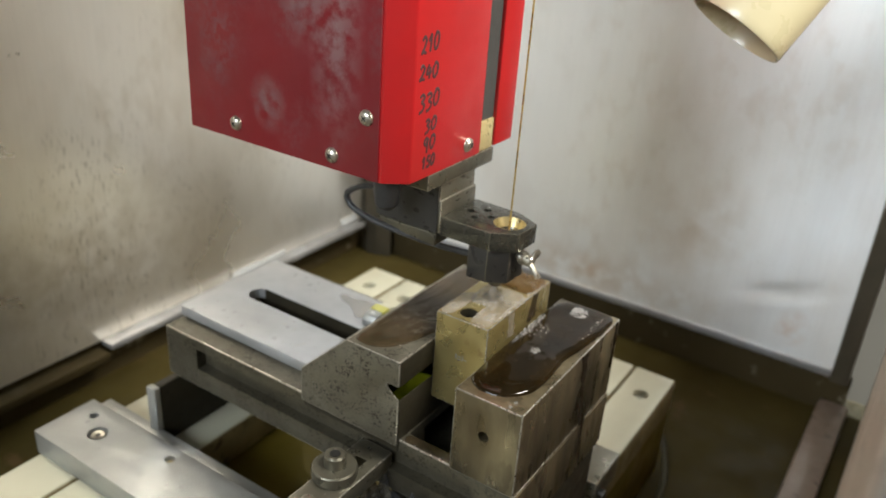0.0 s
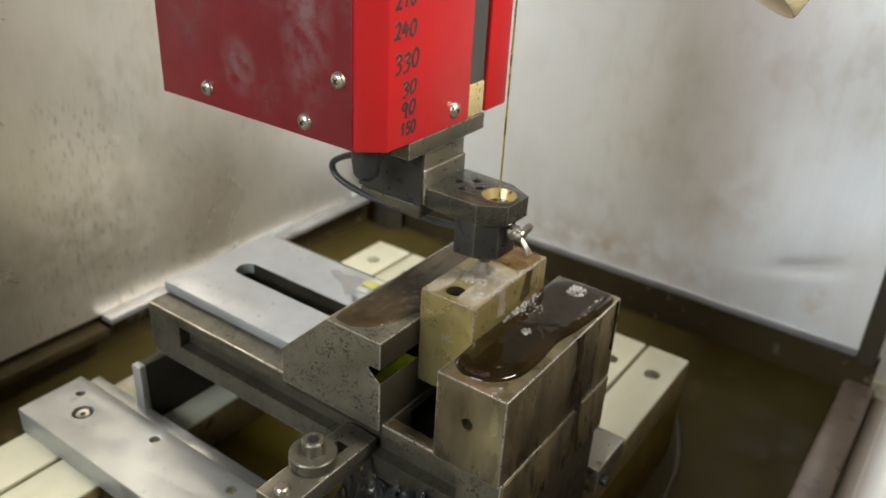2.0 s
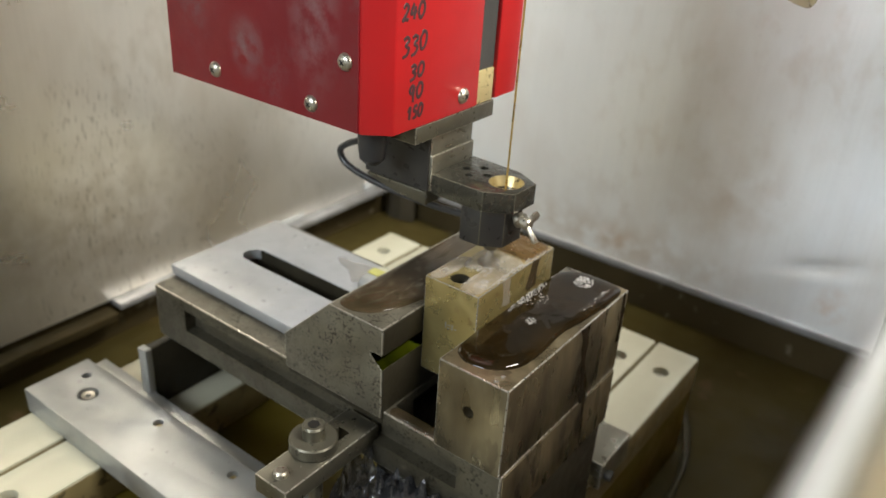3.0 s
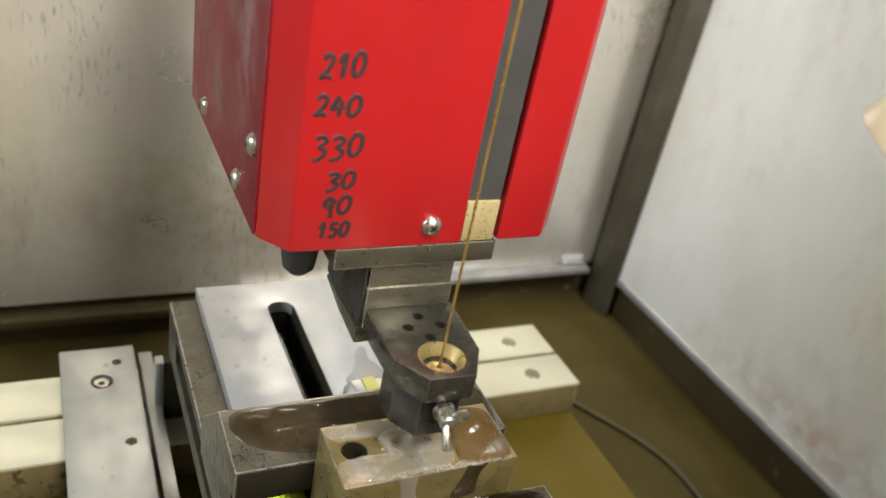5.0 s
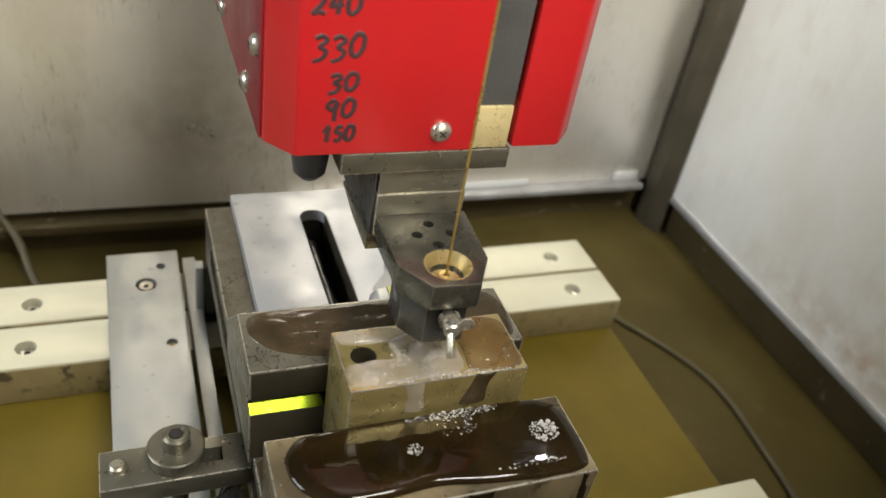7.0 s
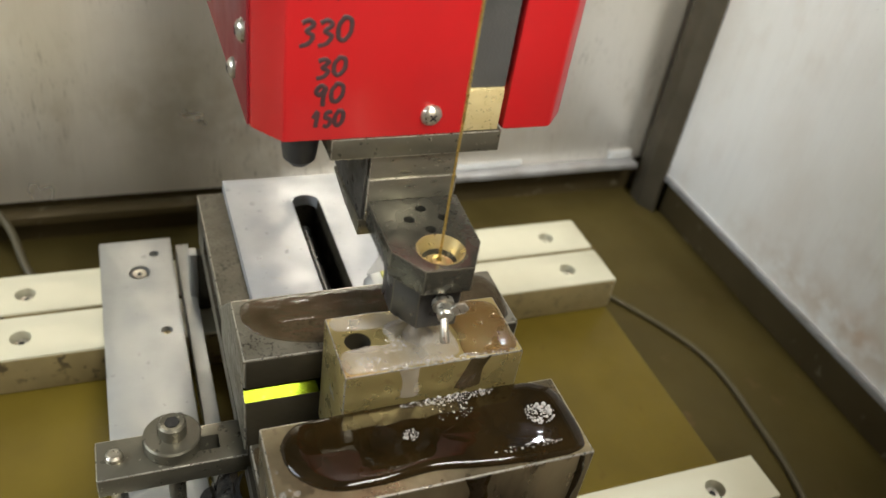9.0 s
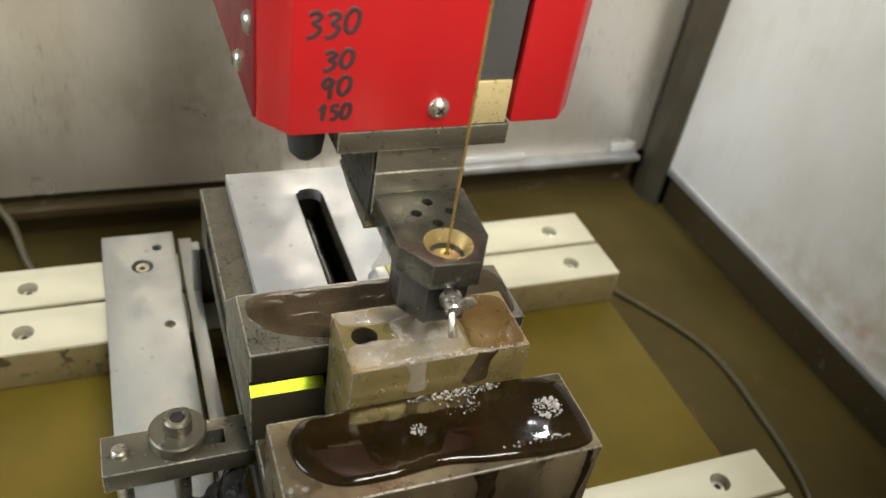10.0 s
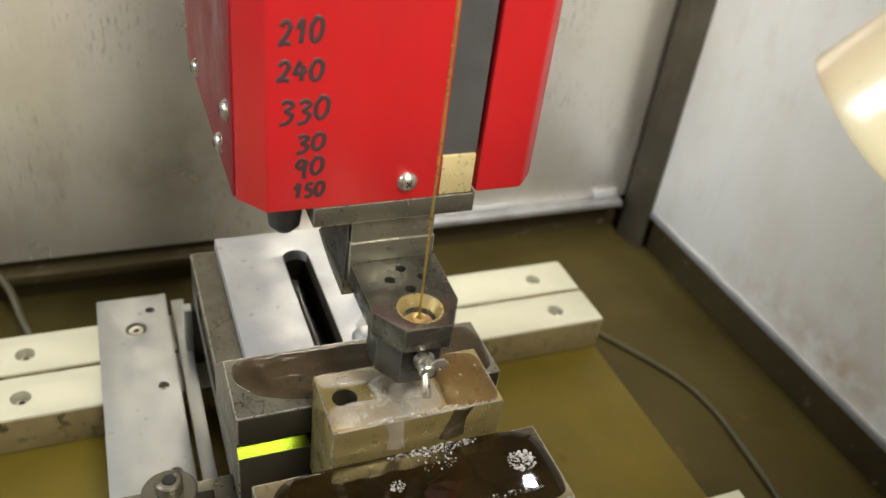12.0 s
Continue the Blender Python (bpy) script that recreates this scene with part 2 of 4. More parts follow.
weathered(M["red_shade_scuffed"], [((0.12, 0.055, 0.058), 0.6, 34, (1, 1, 0.7), 0.50, 0.72, 420, 0.40, 0.62)],
          [((0.20, 0.13, 0.13), 0.8, (0.028, -0.051, 0.060), (0.016, 0.05, 0.060), 160), ((0.15, 0.10, 0.10), 0.9, (-0.010, -0.051, 0.022), (0.012, 0.05, 0.015), 160),
           ((0.17, 0.12, 0.12), 0.8, (0.010, -0.051, 0.075), (0.016, 0.05, 0.030), 160)])


def liquid(name, colour, alpha, rough=0.03, ior=1.33, other=None, bump=0.0, scale=60.0):
    m = material(name, colour, rough, 0.0, other or tuple(v * 0.6 for v in colour), scale, 0.6, None, 300, 0.6, bump, 220.0, 0.02)
    b = m.node_tree.nodes["Principled BSDF"]
    b.inputs["Alpha"].default_value = alpha
    b.inputs["IOR"].default_value = ior
    return m


for k in ("vise_dark", "trough", "tank_floor", "gold_plate"):
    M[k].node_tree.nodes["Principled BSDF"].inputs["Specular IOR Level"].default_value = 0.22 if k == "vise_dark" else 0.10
M["pool"] = liquid("brown_cutting_water", (0.0055, 0.0036, 0.0013), 0.96, 0.03, 1.33, (0.017, 0.0098, 0.0030), 0.0, 75)
M["film"] = liquid("thin_rusty_water", (0.070, 0.047, 0.027), 0.80, 0.05, 1.4, (0.022, 0.017, 0.007), 0.2, 90)
M["splash"] = liquid("aerated_water", (0.50, 0.465, 0.42), 0.42, 0.05, 1.4, (0.22, 0.165, 0.10), 0.35, 110)
M["brown_film"] = liquid("thick_brown_water", (0.135, 0.074, 0.023), 0.68, 0.04, 1.4, (0.075, 0.038, 0.012), 0.2, 120)
M["film_sheet"] = liquid("wet_dark_plastic", (0.035, 0.035, 0.036), 0.9, 0.10, 1.5, (0.015, 0.015, 0.016), 0.1, 60)
M["clear"] = liquid("clear_water", (0.66, 0.64, 0.62), 0.16, 0.03, 1.33)
# Pale grey water: the puddle's whitish reflection is mixed into the colour
M["silver"] = liquid("pale_reflection_water", (0.42, 0.39, 0.36), 0.5, 0.05, 1.4)
M["foam"] = liquid("foam_bubbles", (0.76, 0.72, 0.67), 0.40, 0.03, 1.4)


# ---------------------------------------------------------------- building
ORIGIN = {}


def thing(name, at, label, category, group="", kind=""):
    """A top-level thing: an Empty at its base."""
    ob = new(name)
    ob.empty_display_size = 0.01
    ob.location = at
    ORIGIN[ob] = Vector(at)
    return tagged(ob, label, category, group, kind)


def part(name, bm, mat, parent=None, label="", smooth=True, mats=()):
    """Links a bmesh, made in world places, as one mesh object under a thing or a part."""
    off = ORIGIN.get(parent, Vector())
    bmesh.ops.translate(bm, verts=bm.verts, vec=-off)
    if len(bm.faces) < 20000:
        bmesh.ops.recalc_face_normals(bm, faces=bm.faces)
    me = bpy.data.meshes.new(name)
    bm.to_mesh(me)
    bm.free()
    for x in (mat, *mats):
        me.materials.append(M[x])
    if smooth:
        for p in me.polygons:
            p.use_smooth = True
        me.set_sharp_from_angle(angle=radians(32))
    ob = new(name, me)
    ob.parent = parent
    ORIGIN[ob] = off
    if label:
        ob["label"] = label
    return ob


def setting(name, bm, mat, label, category, mats=()):
    return tagged(part(name, bm, mat, None, "", True, mats), label, category, "", "structure")


def single(name, bm, mat, label, category, group="", smooth=True, kind=""):
    return tagged(part(name, bm, mat, None, "", smooth), label, category, group, kind)


def box(x0, x1, y0, y1, z0, z1, bevel=0.0, bm=None, seg=2, edge=-1):
    own = bmesh.new()
    bmesh.ops.create_cube(own, size=1)
    for v in own.verts:
        v.co = Vector(((x0 + x1) / 2 + v.co.x * (x1 - x0), (y0 + y1) / 2 + v.co.y * (y1 - y0), (z0 + z1) / 2 + v.co.z * (z1 - z0)))
    if bevel:
        bmesh.ops.bevel(own, geom=own.edges[:], offset=bevel, segments=seg, profile=0.5, affect="EDGES", material=edge)
    return merged(bm, own)


def merged(bm, own):
    if bm is None:
        return own
    me = bpy.data.meshes.new("tmp")
    own.to_mesh(me)
    own.free()
    bm.from_mesh(me)
    bpy.data.meshes.remove(me)
    return bm


def prism(points, axis, lo, hi, bevel=0.0, bm=None, seg=2, edge=-1):
    """A flat outline drawn out along an axis; points are the other two coordinates in order (x,y), (x,z) or (y,z)."""
    own = bmesh.new()

    def place(p, h):
        return {"z": (p[0], p[1], h), "y": (p[0], h, p[1]), "x": (h, p[0], p[1])}[axis]

    a = [own.verts.new(place(p, lo)) for p in points]
    b = [own.verts.new(place(p, hi)) for p in points]
    own.faces.new(a)
    own.faces.new(b[::-1])
    for i in range(len(a)):
        j = (i + 1) % len(a)
        own.faces.new((a[j], a[i], b[i], b[j]))
    bmesh.ops.recalc_face_normals(own, faces=own.faces)
    if bevel:
        edges = [e for e in own.edges if e.calc_face_angle(0) > 0.4]
        bmesh.ops.bevel(own, geom=edges, offset=bevel, segments=seg, profile=0.5, affect="EDGES", material=edge)
    return merged(bm, own)


def cyl(base, r, h, axis="z", seg=32, r2=None, bevel=0.0, bm=None):
    own = bmesh.new()
    bmesh.ops.create_cone(own, cap_ends=True, segments=seg, radius1=r, radius2=r if r2 is None else r2, depth=h)
    bmesh.ops.translate(own, verts=own.verts, vec=(0, 0, h / 2))
    if bevel:
        edges = [e for e in own.edges if e.calc_face_angle(0) > 0.8]
        bmesh.ops.bevel(own, geom=edges, offset=bevel, segments=2, profile=0.5, affect="EDGES")
    turn = {"z": Matrix(), "x": Matrix.Rotation(radians(90), 4, "Y"), "y": Matrix.Rotation(radians(-90), 4, "X"), "-x": Matrix.Rotation(radians(-90), 4, "Y"), "-y": Matrix.Rotation(radians(90), 4, "X")}
    m = turn[axis] if isinstance(axis, str) else Vector(axis).to_track_quat("Z", "Y").to_matrix().to_4x4()
    bmesh.ops.transform(own, matrix=Matrix.Translation(base) @ m, verts=own.verts)
    return merged(bm, own)


def lathe(profile, base, axis=(0, 0, 1), seg=40, bm=None):
    """Rings of (radius, height) turned about an axis."""
    own = bmesh.new()
    rings = []
    for r, h in profile:
        if r < 1e-7:
            rings.append([own.verts.new((0, 0, h))])
        else:
            rings.append([own.verts.new((r * math.cos(2 * math.pi * k / seg), r * math.sin(2 * math.pi * k / seg), h)) for k in range(seg)])
    for a, b in zip(rings, rings[1:]):
        for k in range(seg if len(a) + len(b) > 2 else 0):
            j = (k + 1) % seg
            if len(a) == 1:
                own.faces.new((a[0], b[k], b[j]))
            elif len(b) == 1:
                own.faces.new((a[k], a[j], b[0]))
            else:
                own.faces.new((a[k], a[j], b[j], b[k]))
    m = Matrix.Translation(base) @ Vector(axis).to_track_quat("Z", "Y").to_matrix().to_4x4()
    bmesh.ops.transform(own, matrix=m, verts=own.verts)
    return merged(bm, own)


def smooth_line(points, steps=10):
    """A Catmull-Rom line through the points."""
    p = [Vector(q) for q in points]
    p = [2 * p[0] - p[1], *p, 2 * p[-1] - p[-2]]
    out = []
    for i in range(1, len(p) - 2):
        for k in range(steps):
            t = k / steps
            out.append(0.5 * (2 * p[i] + (p[i + 1] - p[i - 1]) * t + (2 * p[i - 1] - 5 * p[i] + 4 * p[i + 1] - p[i + 2]) * t * t
                              + (3 * p[i] - 3 * p[i + 1] + p[i + 2] - p[i - 1]) * t ** 3))
    return [*out, p[-2]]


def tube(points, r, seg=12, bm=None):
    own = bmesh.new()
    rings, side = [], None
    for i, p in enumerate(points):
        d = (points[min(i + 1, len(points) - 1)] - points[max(i - 1, 0)]).normalized()
        side = (d.orthogonal() if side is None else side - d * side.dot(d)).normalized()
        up = d.cross(side)
        rings.append([own.verts.new(p + r * (math.cos(a) * side + math.sin(a) * up)) for a in [2 * math.pi * k / seg for k in range(seg)]])
    for a, b in zip(rings, rings[1:]):
        for k in range(seg):
            own.faces.new((a[k], a[(k + 1) % seg], b[(k + 1) % seg], b[k]))
    own.faces.new(rings[0][::-1])
    own.faces.new(rings[-1])
    return merged(bm, own)


def carved(bm, *cutters):
    """bm with the cutters cut away."""
    def temp(b):
        me = bpy.data.meshes.new("tmp")
        bmesh.ops.recalc_face_normals(b, faces=b.faces)
        b.to_mesh(me)
        b.free()
        me.materials.append(M["vise_side"])
        me.materials.append(M["edge"])
        return new("tmp", me)

    body = temp(bm)
    knives = [temp(c) for c in cutters]
    for k in knives:
        mod = body.modifiers.new("cut", "BOOLEAN")
        mod.operation, mod.object, mod.solver = "DIFFERENCE", k, "EXACT"
    bpy.context.view_layer.update()
    me = bpy.data.meshes.new_from_object(body.evaluated_get(bpy.context.evaluated_depsgraph_get()))
    out = bmesh.new()
    out.from_mesh(me)
    for o in (body, *knives):
        data = o.data
        bpy.data.objects.remove(o)
        bpy.data.meshes.remove(data)
    bpy.data.meshes.remove(me)
    return out


def dome(outline, z, h, rings=9, rough=0.0, seed=0, edge=0.35):
    """A drop or puddle: an outline filled with a swelling that falls steeply at its rim."""
    bm = bmesh.new()
    c = Vector((sum(p[0] for p in outline) / len(outline), sum(p[1] for p in outline) / len(outline)))
    loops = []
    for k in range(rings + 1):
        s = 1 - (k / rings) ** 1.6 if k else 1.0
        hh = h * (1 - s ** (2 / edge)) ** 0.5
        loop = []
        for p in outline:
            q = c + (Vector(p) - c) * s
            lift = hh + (rough * (noise.noise(Vector((q.x * 260, q.y * 260, seed))) + 0.5 * noise.noise(Vector((q.x * 700, q.y * 700, seed)))) * min(1, 4 * (1 - s)) if rough else 0)
            loop.append(bm.verts.new((q.x, q.y, z + max(lift, 0.00002 * k))))
        loops.append(loop)
        if s < 1e-6:
            break
    for a, b in zip(loops, loops[1:]):
        for i in range(len(a)):
            j = (i + 1) % len(a)
            bm.faces.new((a[i], a[j], b[j], b[i]))
    bmesh.ops.remove_doubles(bm, verts=bm.verts, dist=1e-6)
    return bm


def blob(cx, cy, rx, ry, power=3.0, wobble=0.06, n=56, seed=0, turn=0.0):
    """A rounded outline with an uneven edge."""
    out = []
    for k in range(n):
        a = 2 * math.pi * k / n
        c, s = math.cos(a), math.sin(a)
        r = (abs(c) ** power + abs(s) ** power) ** (-1 / power)
        r *= 1 + wobble * noise.noise(Vector((2.2 * c, 2.2 * s, seed)))
        x, y = rx * r * c, ry * r * s
        out.append((cx + x * math.cos(turn) - y * math.sin(turn), cy + x * math.sin(turn) + y * math.cos(turn)))
    return out


# ---------------------------------------------------------------- workshop round the machine
ROOM = (-2.2, 1.8, -1.7, 2.2, -0.95, 2.05)
x0, x1, y0, y1, z0, z1 = ROOM
setting("floor", box(x0 - 0.1, x1 + 0.1, y0 - 0.1, y1 + 0.1, z0 - 0.1, z0), "concrete", "grey concrete workshop floor round the machine", "floor")
roof = carved(box(x0 - 0.1, x1 + 0.1, y0 - 0.1, y1 + 0.1, z1, z1 + 0.1), box(-1.48, -1.22, 1.27, 1.53, z1 - 0.1, z1 + 0.2), box(0.6, 1.3, 0.27, 0.97, z1 - 0.1, z1 + 0.2))
setting("ceiling", roof, "plaster", "plain pale workshop ceiling with two roof lights", "ceiling")
setting("wall_west", box(x0 - 0.1, x0, y0 - 0.1, y1 + 0.1, z0, z1), "plaster", "plain pale plastered workshop wall", "wall")
setting("wall_north", box(x0, x1, y1, y1 + 0.1, z0, z1), "plaster", "plain pale plastered workshop wall", "wall")
wall_e = carved(box(x1, x1 + 0.1, y0 - 0.1, y1 + 0.1, z0, z1), box(x1 - 0.1, x1 + 0.2, -0.05, 1.15, 0.85, 1.75))
setting("wall_east", wall_e, "plaster", "pale plastered workshop wall with a window opening", "wall")
wall_s = carved(box(x0, x1, y0 - 0.1, y0, z0, z1), box(-0.85, 0.25, y0 - 0.2, y0 + 0.1, 0.9, 1.7))
setting("wall_south", wall_s, "plaster", "pale plastered workshop wall with a window opening", "wall")

# ---------------------------------------------------------------- tank
BX, SY, ZW, ZF, FX = -0.515, 0.68, 0.030, -0.008, -0.017


def sheet(axis, at, a0, a1, b0, b1, thick, dents=(), wave=0.0012, nx=90, nz=36):
    """An upright sheet with slow waves and dents; a runs along it, b upwards, thick backwards."""
    bm = bmesh.new()
    rows = []
    for j in range(nz + 1):
        row = []
        for i in range(nx + 1):
            a, b = a0 + (a1 - a0) * i / nx, b0 + (b1 - b0) * j / nz
            d = wave * noise.noise(Vector((a * 5, b * 5, 3.1)))
            d += sum(h * math.exp(-(((a - da) * math.cos(tn) + (b - db) * math.sin(tn)) / ra) ** 2 - (((b - db) * math.cos(tn) - (a - da) * math.sin(tn)) / rb) ** 2) for da, db, ra, rb, tn, h in dents)
            row.append(bm.verts.new((at + d, a, b) if axis == "x" else (a, at + d, b)))
        rows.append(row)
    for r, q in zip(rows, rows[1:]):
        for i in range(nx):
            bm.faces.new((r[i], r[i + 1], q[i + 1], q[i]))
    back = bmesh.ops.extrude_face_region(bm, geom=bm.faces[:])
    bmesh.ops.translate(bm, verts=[v for v in back["geom"] if isinstance(v, bmesh.types.BMVert)], vec=(thick, 0, 0) if axis == "x" else (0, thick, 0))
    return bm


WT = 0.47
setting("tank_wall_back", sheet("x", BX, -0.75, SY + 0.004, ZW, WT, -0.004), "wall_streak", "stained bare sheet steel wall behind the work tank", "wall")
setting("tank_wall_side", sheet("y", SY, BX, FX, ZW, WT, 0.004, ((-0.074, 0.088, 0.026, 0.0065, 0.36, 0.0026), (-0.074, 0.078, 0.030, 0.008, 0.36, -0.0010)), 0.0012, 150, 110), "wall", "dented stained sheet steel wall of the work tank", "wall")
setting("trough_back", box(BX - 0.010, BX - 0.006, -0.75, SY + 0.010, ZF - 0.01, ZW - 0.001), "trough", "dark wet rusty side of the tank trough", "trough")
setting("trough_side", box(BX - 0.006, 0.0, SY + 0.006, SY + 0.010, ZF - 0.01, ZW - 0.001), "trough", "dark wet rusty side of the tank trough", "trough")
setting("tank_floor", box(BX - 0.01, 0.02, -0.75, SY + 0.01, ZF - 0.012, ZF), "tank_floor", "olive brown silted floor of the wet tank", "floor")
setting("trim_back", box(BX, BX + 0.013, 0.338, SY - 0.016, ZW - 0.004, ZW + 0.001, 0.0006), "ledge", "scuffed bright steel ledge at the foot of the wall", "trim")
# Two pale flange pieces: sunlit patches at the wall foot put into colour
setting("trim_flange", box(BX + 0.0015, BX + 0.0030, 0.478, 0.548, ZW + 0.0012, ZW + 0.0070, 0.0004), "lip", "worn flange at the foot of the back wall, coloured bright as a sunlit patch", "trim")
setting("trim_flange_corner", box(BX + 0.0015, BX + 0.0030, 0.636, 0.661, ZW + 0.0015, ZW + 0.0100, 0.0004), "lip", "worn flange beside the corner post, coloured bright as a sunlit patch", "trim")
setting("trim_back_low", box(BX - 0.002, BX + 0.012, -0.75, 0.336, ZW - 0.013, ZW - 0.006, 0.0006), "trough", "dark wet ledge at the foot of the wall", "trim")
setting("trim_side", box(BX + 0.039, FX, SY - 0.0035, SY, ZW - 0.001, ZW + 0.005, 0.0008), "ledge", "pale worn lower edge of the side wall", "trim")
setting("corner_post", prism([(BX, SY), (BX, SY - 0.004), (BX + 0.008, SY - 0.010), (BX + 0.024, SY - 0.010), (BX + 0.038, SY - 0.003), (BX + 0.038, SY)], "z", ZF, WT, 0.001), "post", "dull grey steel post in the tank corner", "post")
setting("front_post", box(FX + 0.001, -0.002, SY - 0.012, SY + 0.008, ZW, WT, 0.0015), "post", "dark steel post at the end of the side wall", "post")
setting("front_ledge", box(-0.020, 0.0040, -0.75, SY + 0.005, ZF, ZF + 0.012, 0.003), "ledge_brown", "reddish brown wet ledge along the tank front", "trim")
setting("tank_wall_front", box(0.0156, 0.0164, -0.75, SY + 0.02, ZF, 0.3490), "speckled", "rust speckled inner sheet of the tank front", "wall")
PANEL = prism([(0.0184, -0.5), (0.0184, 0.3602), (0.0190, 0.3616), (0.0203, 0.3628), (0.0222, 0.3632), (0.0246, 0.3629), (0.0264, 0.3618), (0.0272, 0.3602), (0.0272, -0.5)], "y", -0.75, SY + 0.06)
setting("front_panel", PANEL, "beige", "glossy beige painted rolled front panel of the machine", "panel")
setting("panel_lip", prism([(0.0165, 0.345), (0.0165, 0.3604), (0.0169, 0.3613), (0.0178, 0.3615), (0.0183, 0.3606), (0.0183, 0.345)], "y", -0.75, SY + 0.06, 0.00012), "lip", "bare worn steel lip on the front panel", "trim")
setting("outer_panel", prism([(0.0276, -0.5), (0.0276, 0.3598), (0.0284, 0.3606), (0.050, 0.3606), (0.054, 0.357), (0.054, -0.5)], "y", -0.75, SY + 0.06), "tan", "dull tan outer panel beyond a dark seam", "panel")
setting("panel_seam", box(0.02725, 0.02755, -0.75, SY + 0.05, -0.45, 0.3575), "hole", "dark narrow seam between the front panels", "seam")
single("paint_chip", dome(blob(0.0275, 0.1045, 0.0005, 0.0011, 2.0, 0.5, 20, 3), 0.3606, 0.0003, 4, 0, 0, 0.6), "lip", "small pale paint chip at the panel seam", "paint chip")
setting("machine_base", box(BX - 0.01, 0.066, -0.75, SY + 0.06, -0.95, ZF - 0.014), "beige", "beige machine base under the work tank", "machine base")

# ---------------------------------------------------------------- table of bars
ZR = 0.0722


def table_bar(x_lo, x_hi, holes, label):
    t = thing("table_bar", ((x_lo + x_hi) / 2, 0.30, 0.0475), label, "table bar", "table bars")
    xm = x_lo + 0.53 * (x_hi - x_lo)
    body = carved(box(x_lo, x_hi, -0.10, 0.520, 0.0475, ZR, 0.0007), *[cyl((xm, y, ZR - 0.012), 0.0054, 0.02) for y in holes])
    part("bar", body, "rail", t)
    # Thin brown skins over side and end, darker than the bar top
    part("side", box(x_hi + 0.0001, x_hi + 0.0006, -0.0990, 0.5190, 0.0480, ZR - 0.0012, 0.0002), "bar_side", t, "brown side of the bar, darker than its top")
    part("end", box(x_lo + 0.0010, x_hi - 0.0004, 0.5201, 0.5206, 0.0480, ZR - 0.0012, 0.0002), "bar_side", t, "brown end of the bar, darker than its top")
    for y in holes:
        part("screw", lathe([(0, -0.009), (0.0014, -0.009), (0.0016, -0.0045), (0.0034, -0.0040), (0.0037, -0.0046), (0.0037, -0.011)], (xm, y, ZR)), "screw", t, "socket screw sunk in its hole")
        part("socket", lathe([(0.0, 0.0004), (0.0016, 0.0003), (0.00185, -0.0002), (0.00185, -0.002)], (xm, y, ZR - 0.0043), seg=6), "hole", t, "dark hexagon socket")
    return t


table_bar(-0.3785, -0.3462, (0.1625, 0.4908), "cream ground steel bar with countersunk screws, rear pair")
table_bar(-0.3430, -0.3110, (0.1610, 0.4905), "cream ground steel bar carrying the clamping plate, rear pair")
table_bar(-0.1620, -0.1360, (0.1600, 0.4870), "cream ground steel bar under the vise, front pair")
table_bar(-0.1335, -0.1045, (0.1600, 0.4880), "cream ground steel bar with a tapped hole, front pair")
single("table_plate", box(-0.3785, -0.1045, -0.10, 0.5195, ZF, 0.047, 0.001), "gold_plate", "wet golden brown stained table plate between the bars", "table plate")

# long clamping plate, its side strip and the upright cross plate
cp = thing("clamping_plate", (-0.24, 0.222, ZR), "satin grey steel clamping plate with screws and tapped holes", "plate")
holes = [cyl((x, 0.2235 if r > 0.003 else 0.2339, 0.080), r, 0.02) for x, r in ((-0.3508, 0.0058), (-0.3010, 0.0029), (-0.2403, 0.0029), (-0.1800, 0.0029))]
holes.append(cyl((-0.3665, 0.2325, 0.080), 0.0027, 0.02))
part("plate", carved(box(-0.3810, -0.0900, 0.2030, 0.2425, ZR, 0.0880, 0.0006), *holes), "plate", cp)
part("cap_screw", lathe([(0, -0.0035), (0.0013, -0.0035), (0.0015, -0.0012), (0.0038, -0.0008), (0.0041, -0.002), (0.0041, -0.008)], (-0.3508, 0.2235, 0.0880)), "screw", cp, "worn socket screw sunk in the plate")
part("socket", lathe([(0.0, 0.0003), (0.0016, 0.0002), (0.0019, -0.0002), (0.0019, -0.002)], (-0.3508, 0.2235, 0.0869), seg=6), "hole", cp, "dark hexagon socket")
for x in (-0.3010, -0.2403, -0.1800):
    part("grub_screw", lathe([(0, -0.004), (0.0009, -0.004), (0.0010, -0.0026), (0.0019, -0.0024), (0.0022, -0.006)], (x, 0.2339, 0.0880)), "brass", cp, "small brassy grub screw")
single("side_strip", box(-0.3790, -0.0900, 0.2450, 0.2525, ZR, 0.0835, 0.0006), "plate", "narrow grey steel strip beside the clamping plate", "strip")
up = thing("cross_plate", (-0.333, 0.30, ZR), "upright dull steel cross plate behind the vise", "plate")
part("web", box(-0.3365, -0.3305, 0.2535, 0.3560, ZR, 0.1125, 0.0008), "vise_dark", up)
part("rim", box(-0.3370, -0.3300, 0.2490, 0.2534, ZR, 0.1130, 0.0006), "plate", up, "bright machined edge")

# ---------------------------------------------------------------- vise
vise = thing("machine_vise", (-0.21, 0.302, ZR), "worn wet steel toolmaker's vise gripping the workpiece", "vise")
Y0, Y1 = 0.2522, 0.3525
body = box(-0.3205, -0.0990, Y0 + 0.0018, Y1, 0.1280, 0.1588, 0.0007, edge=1)
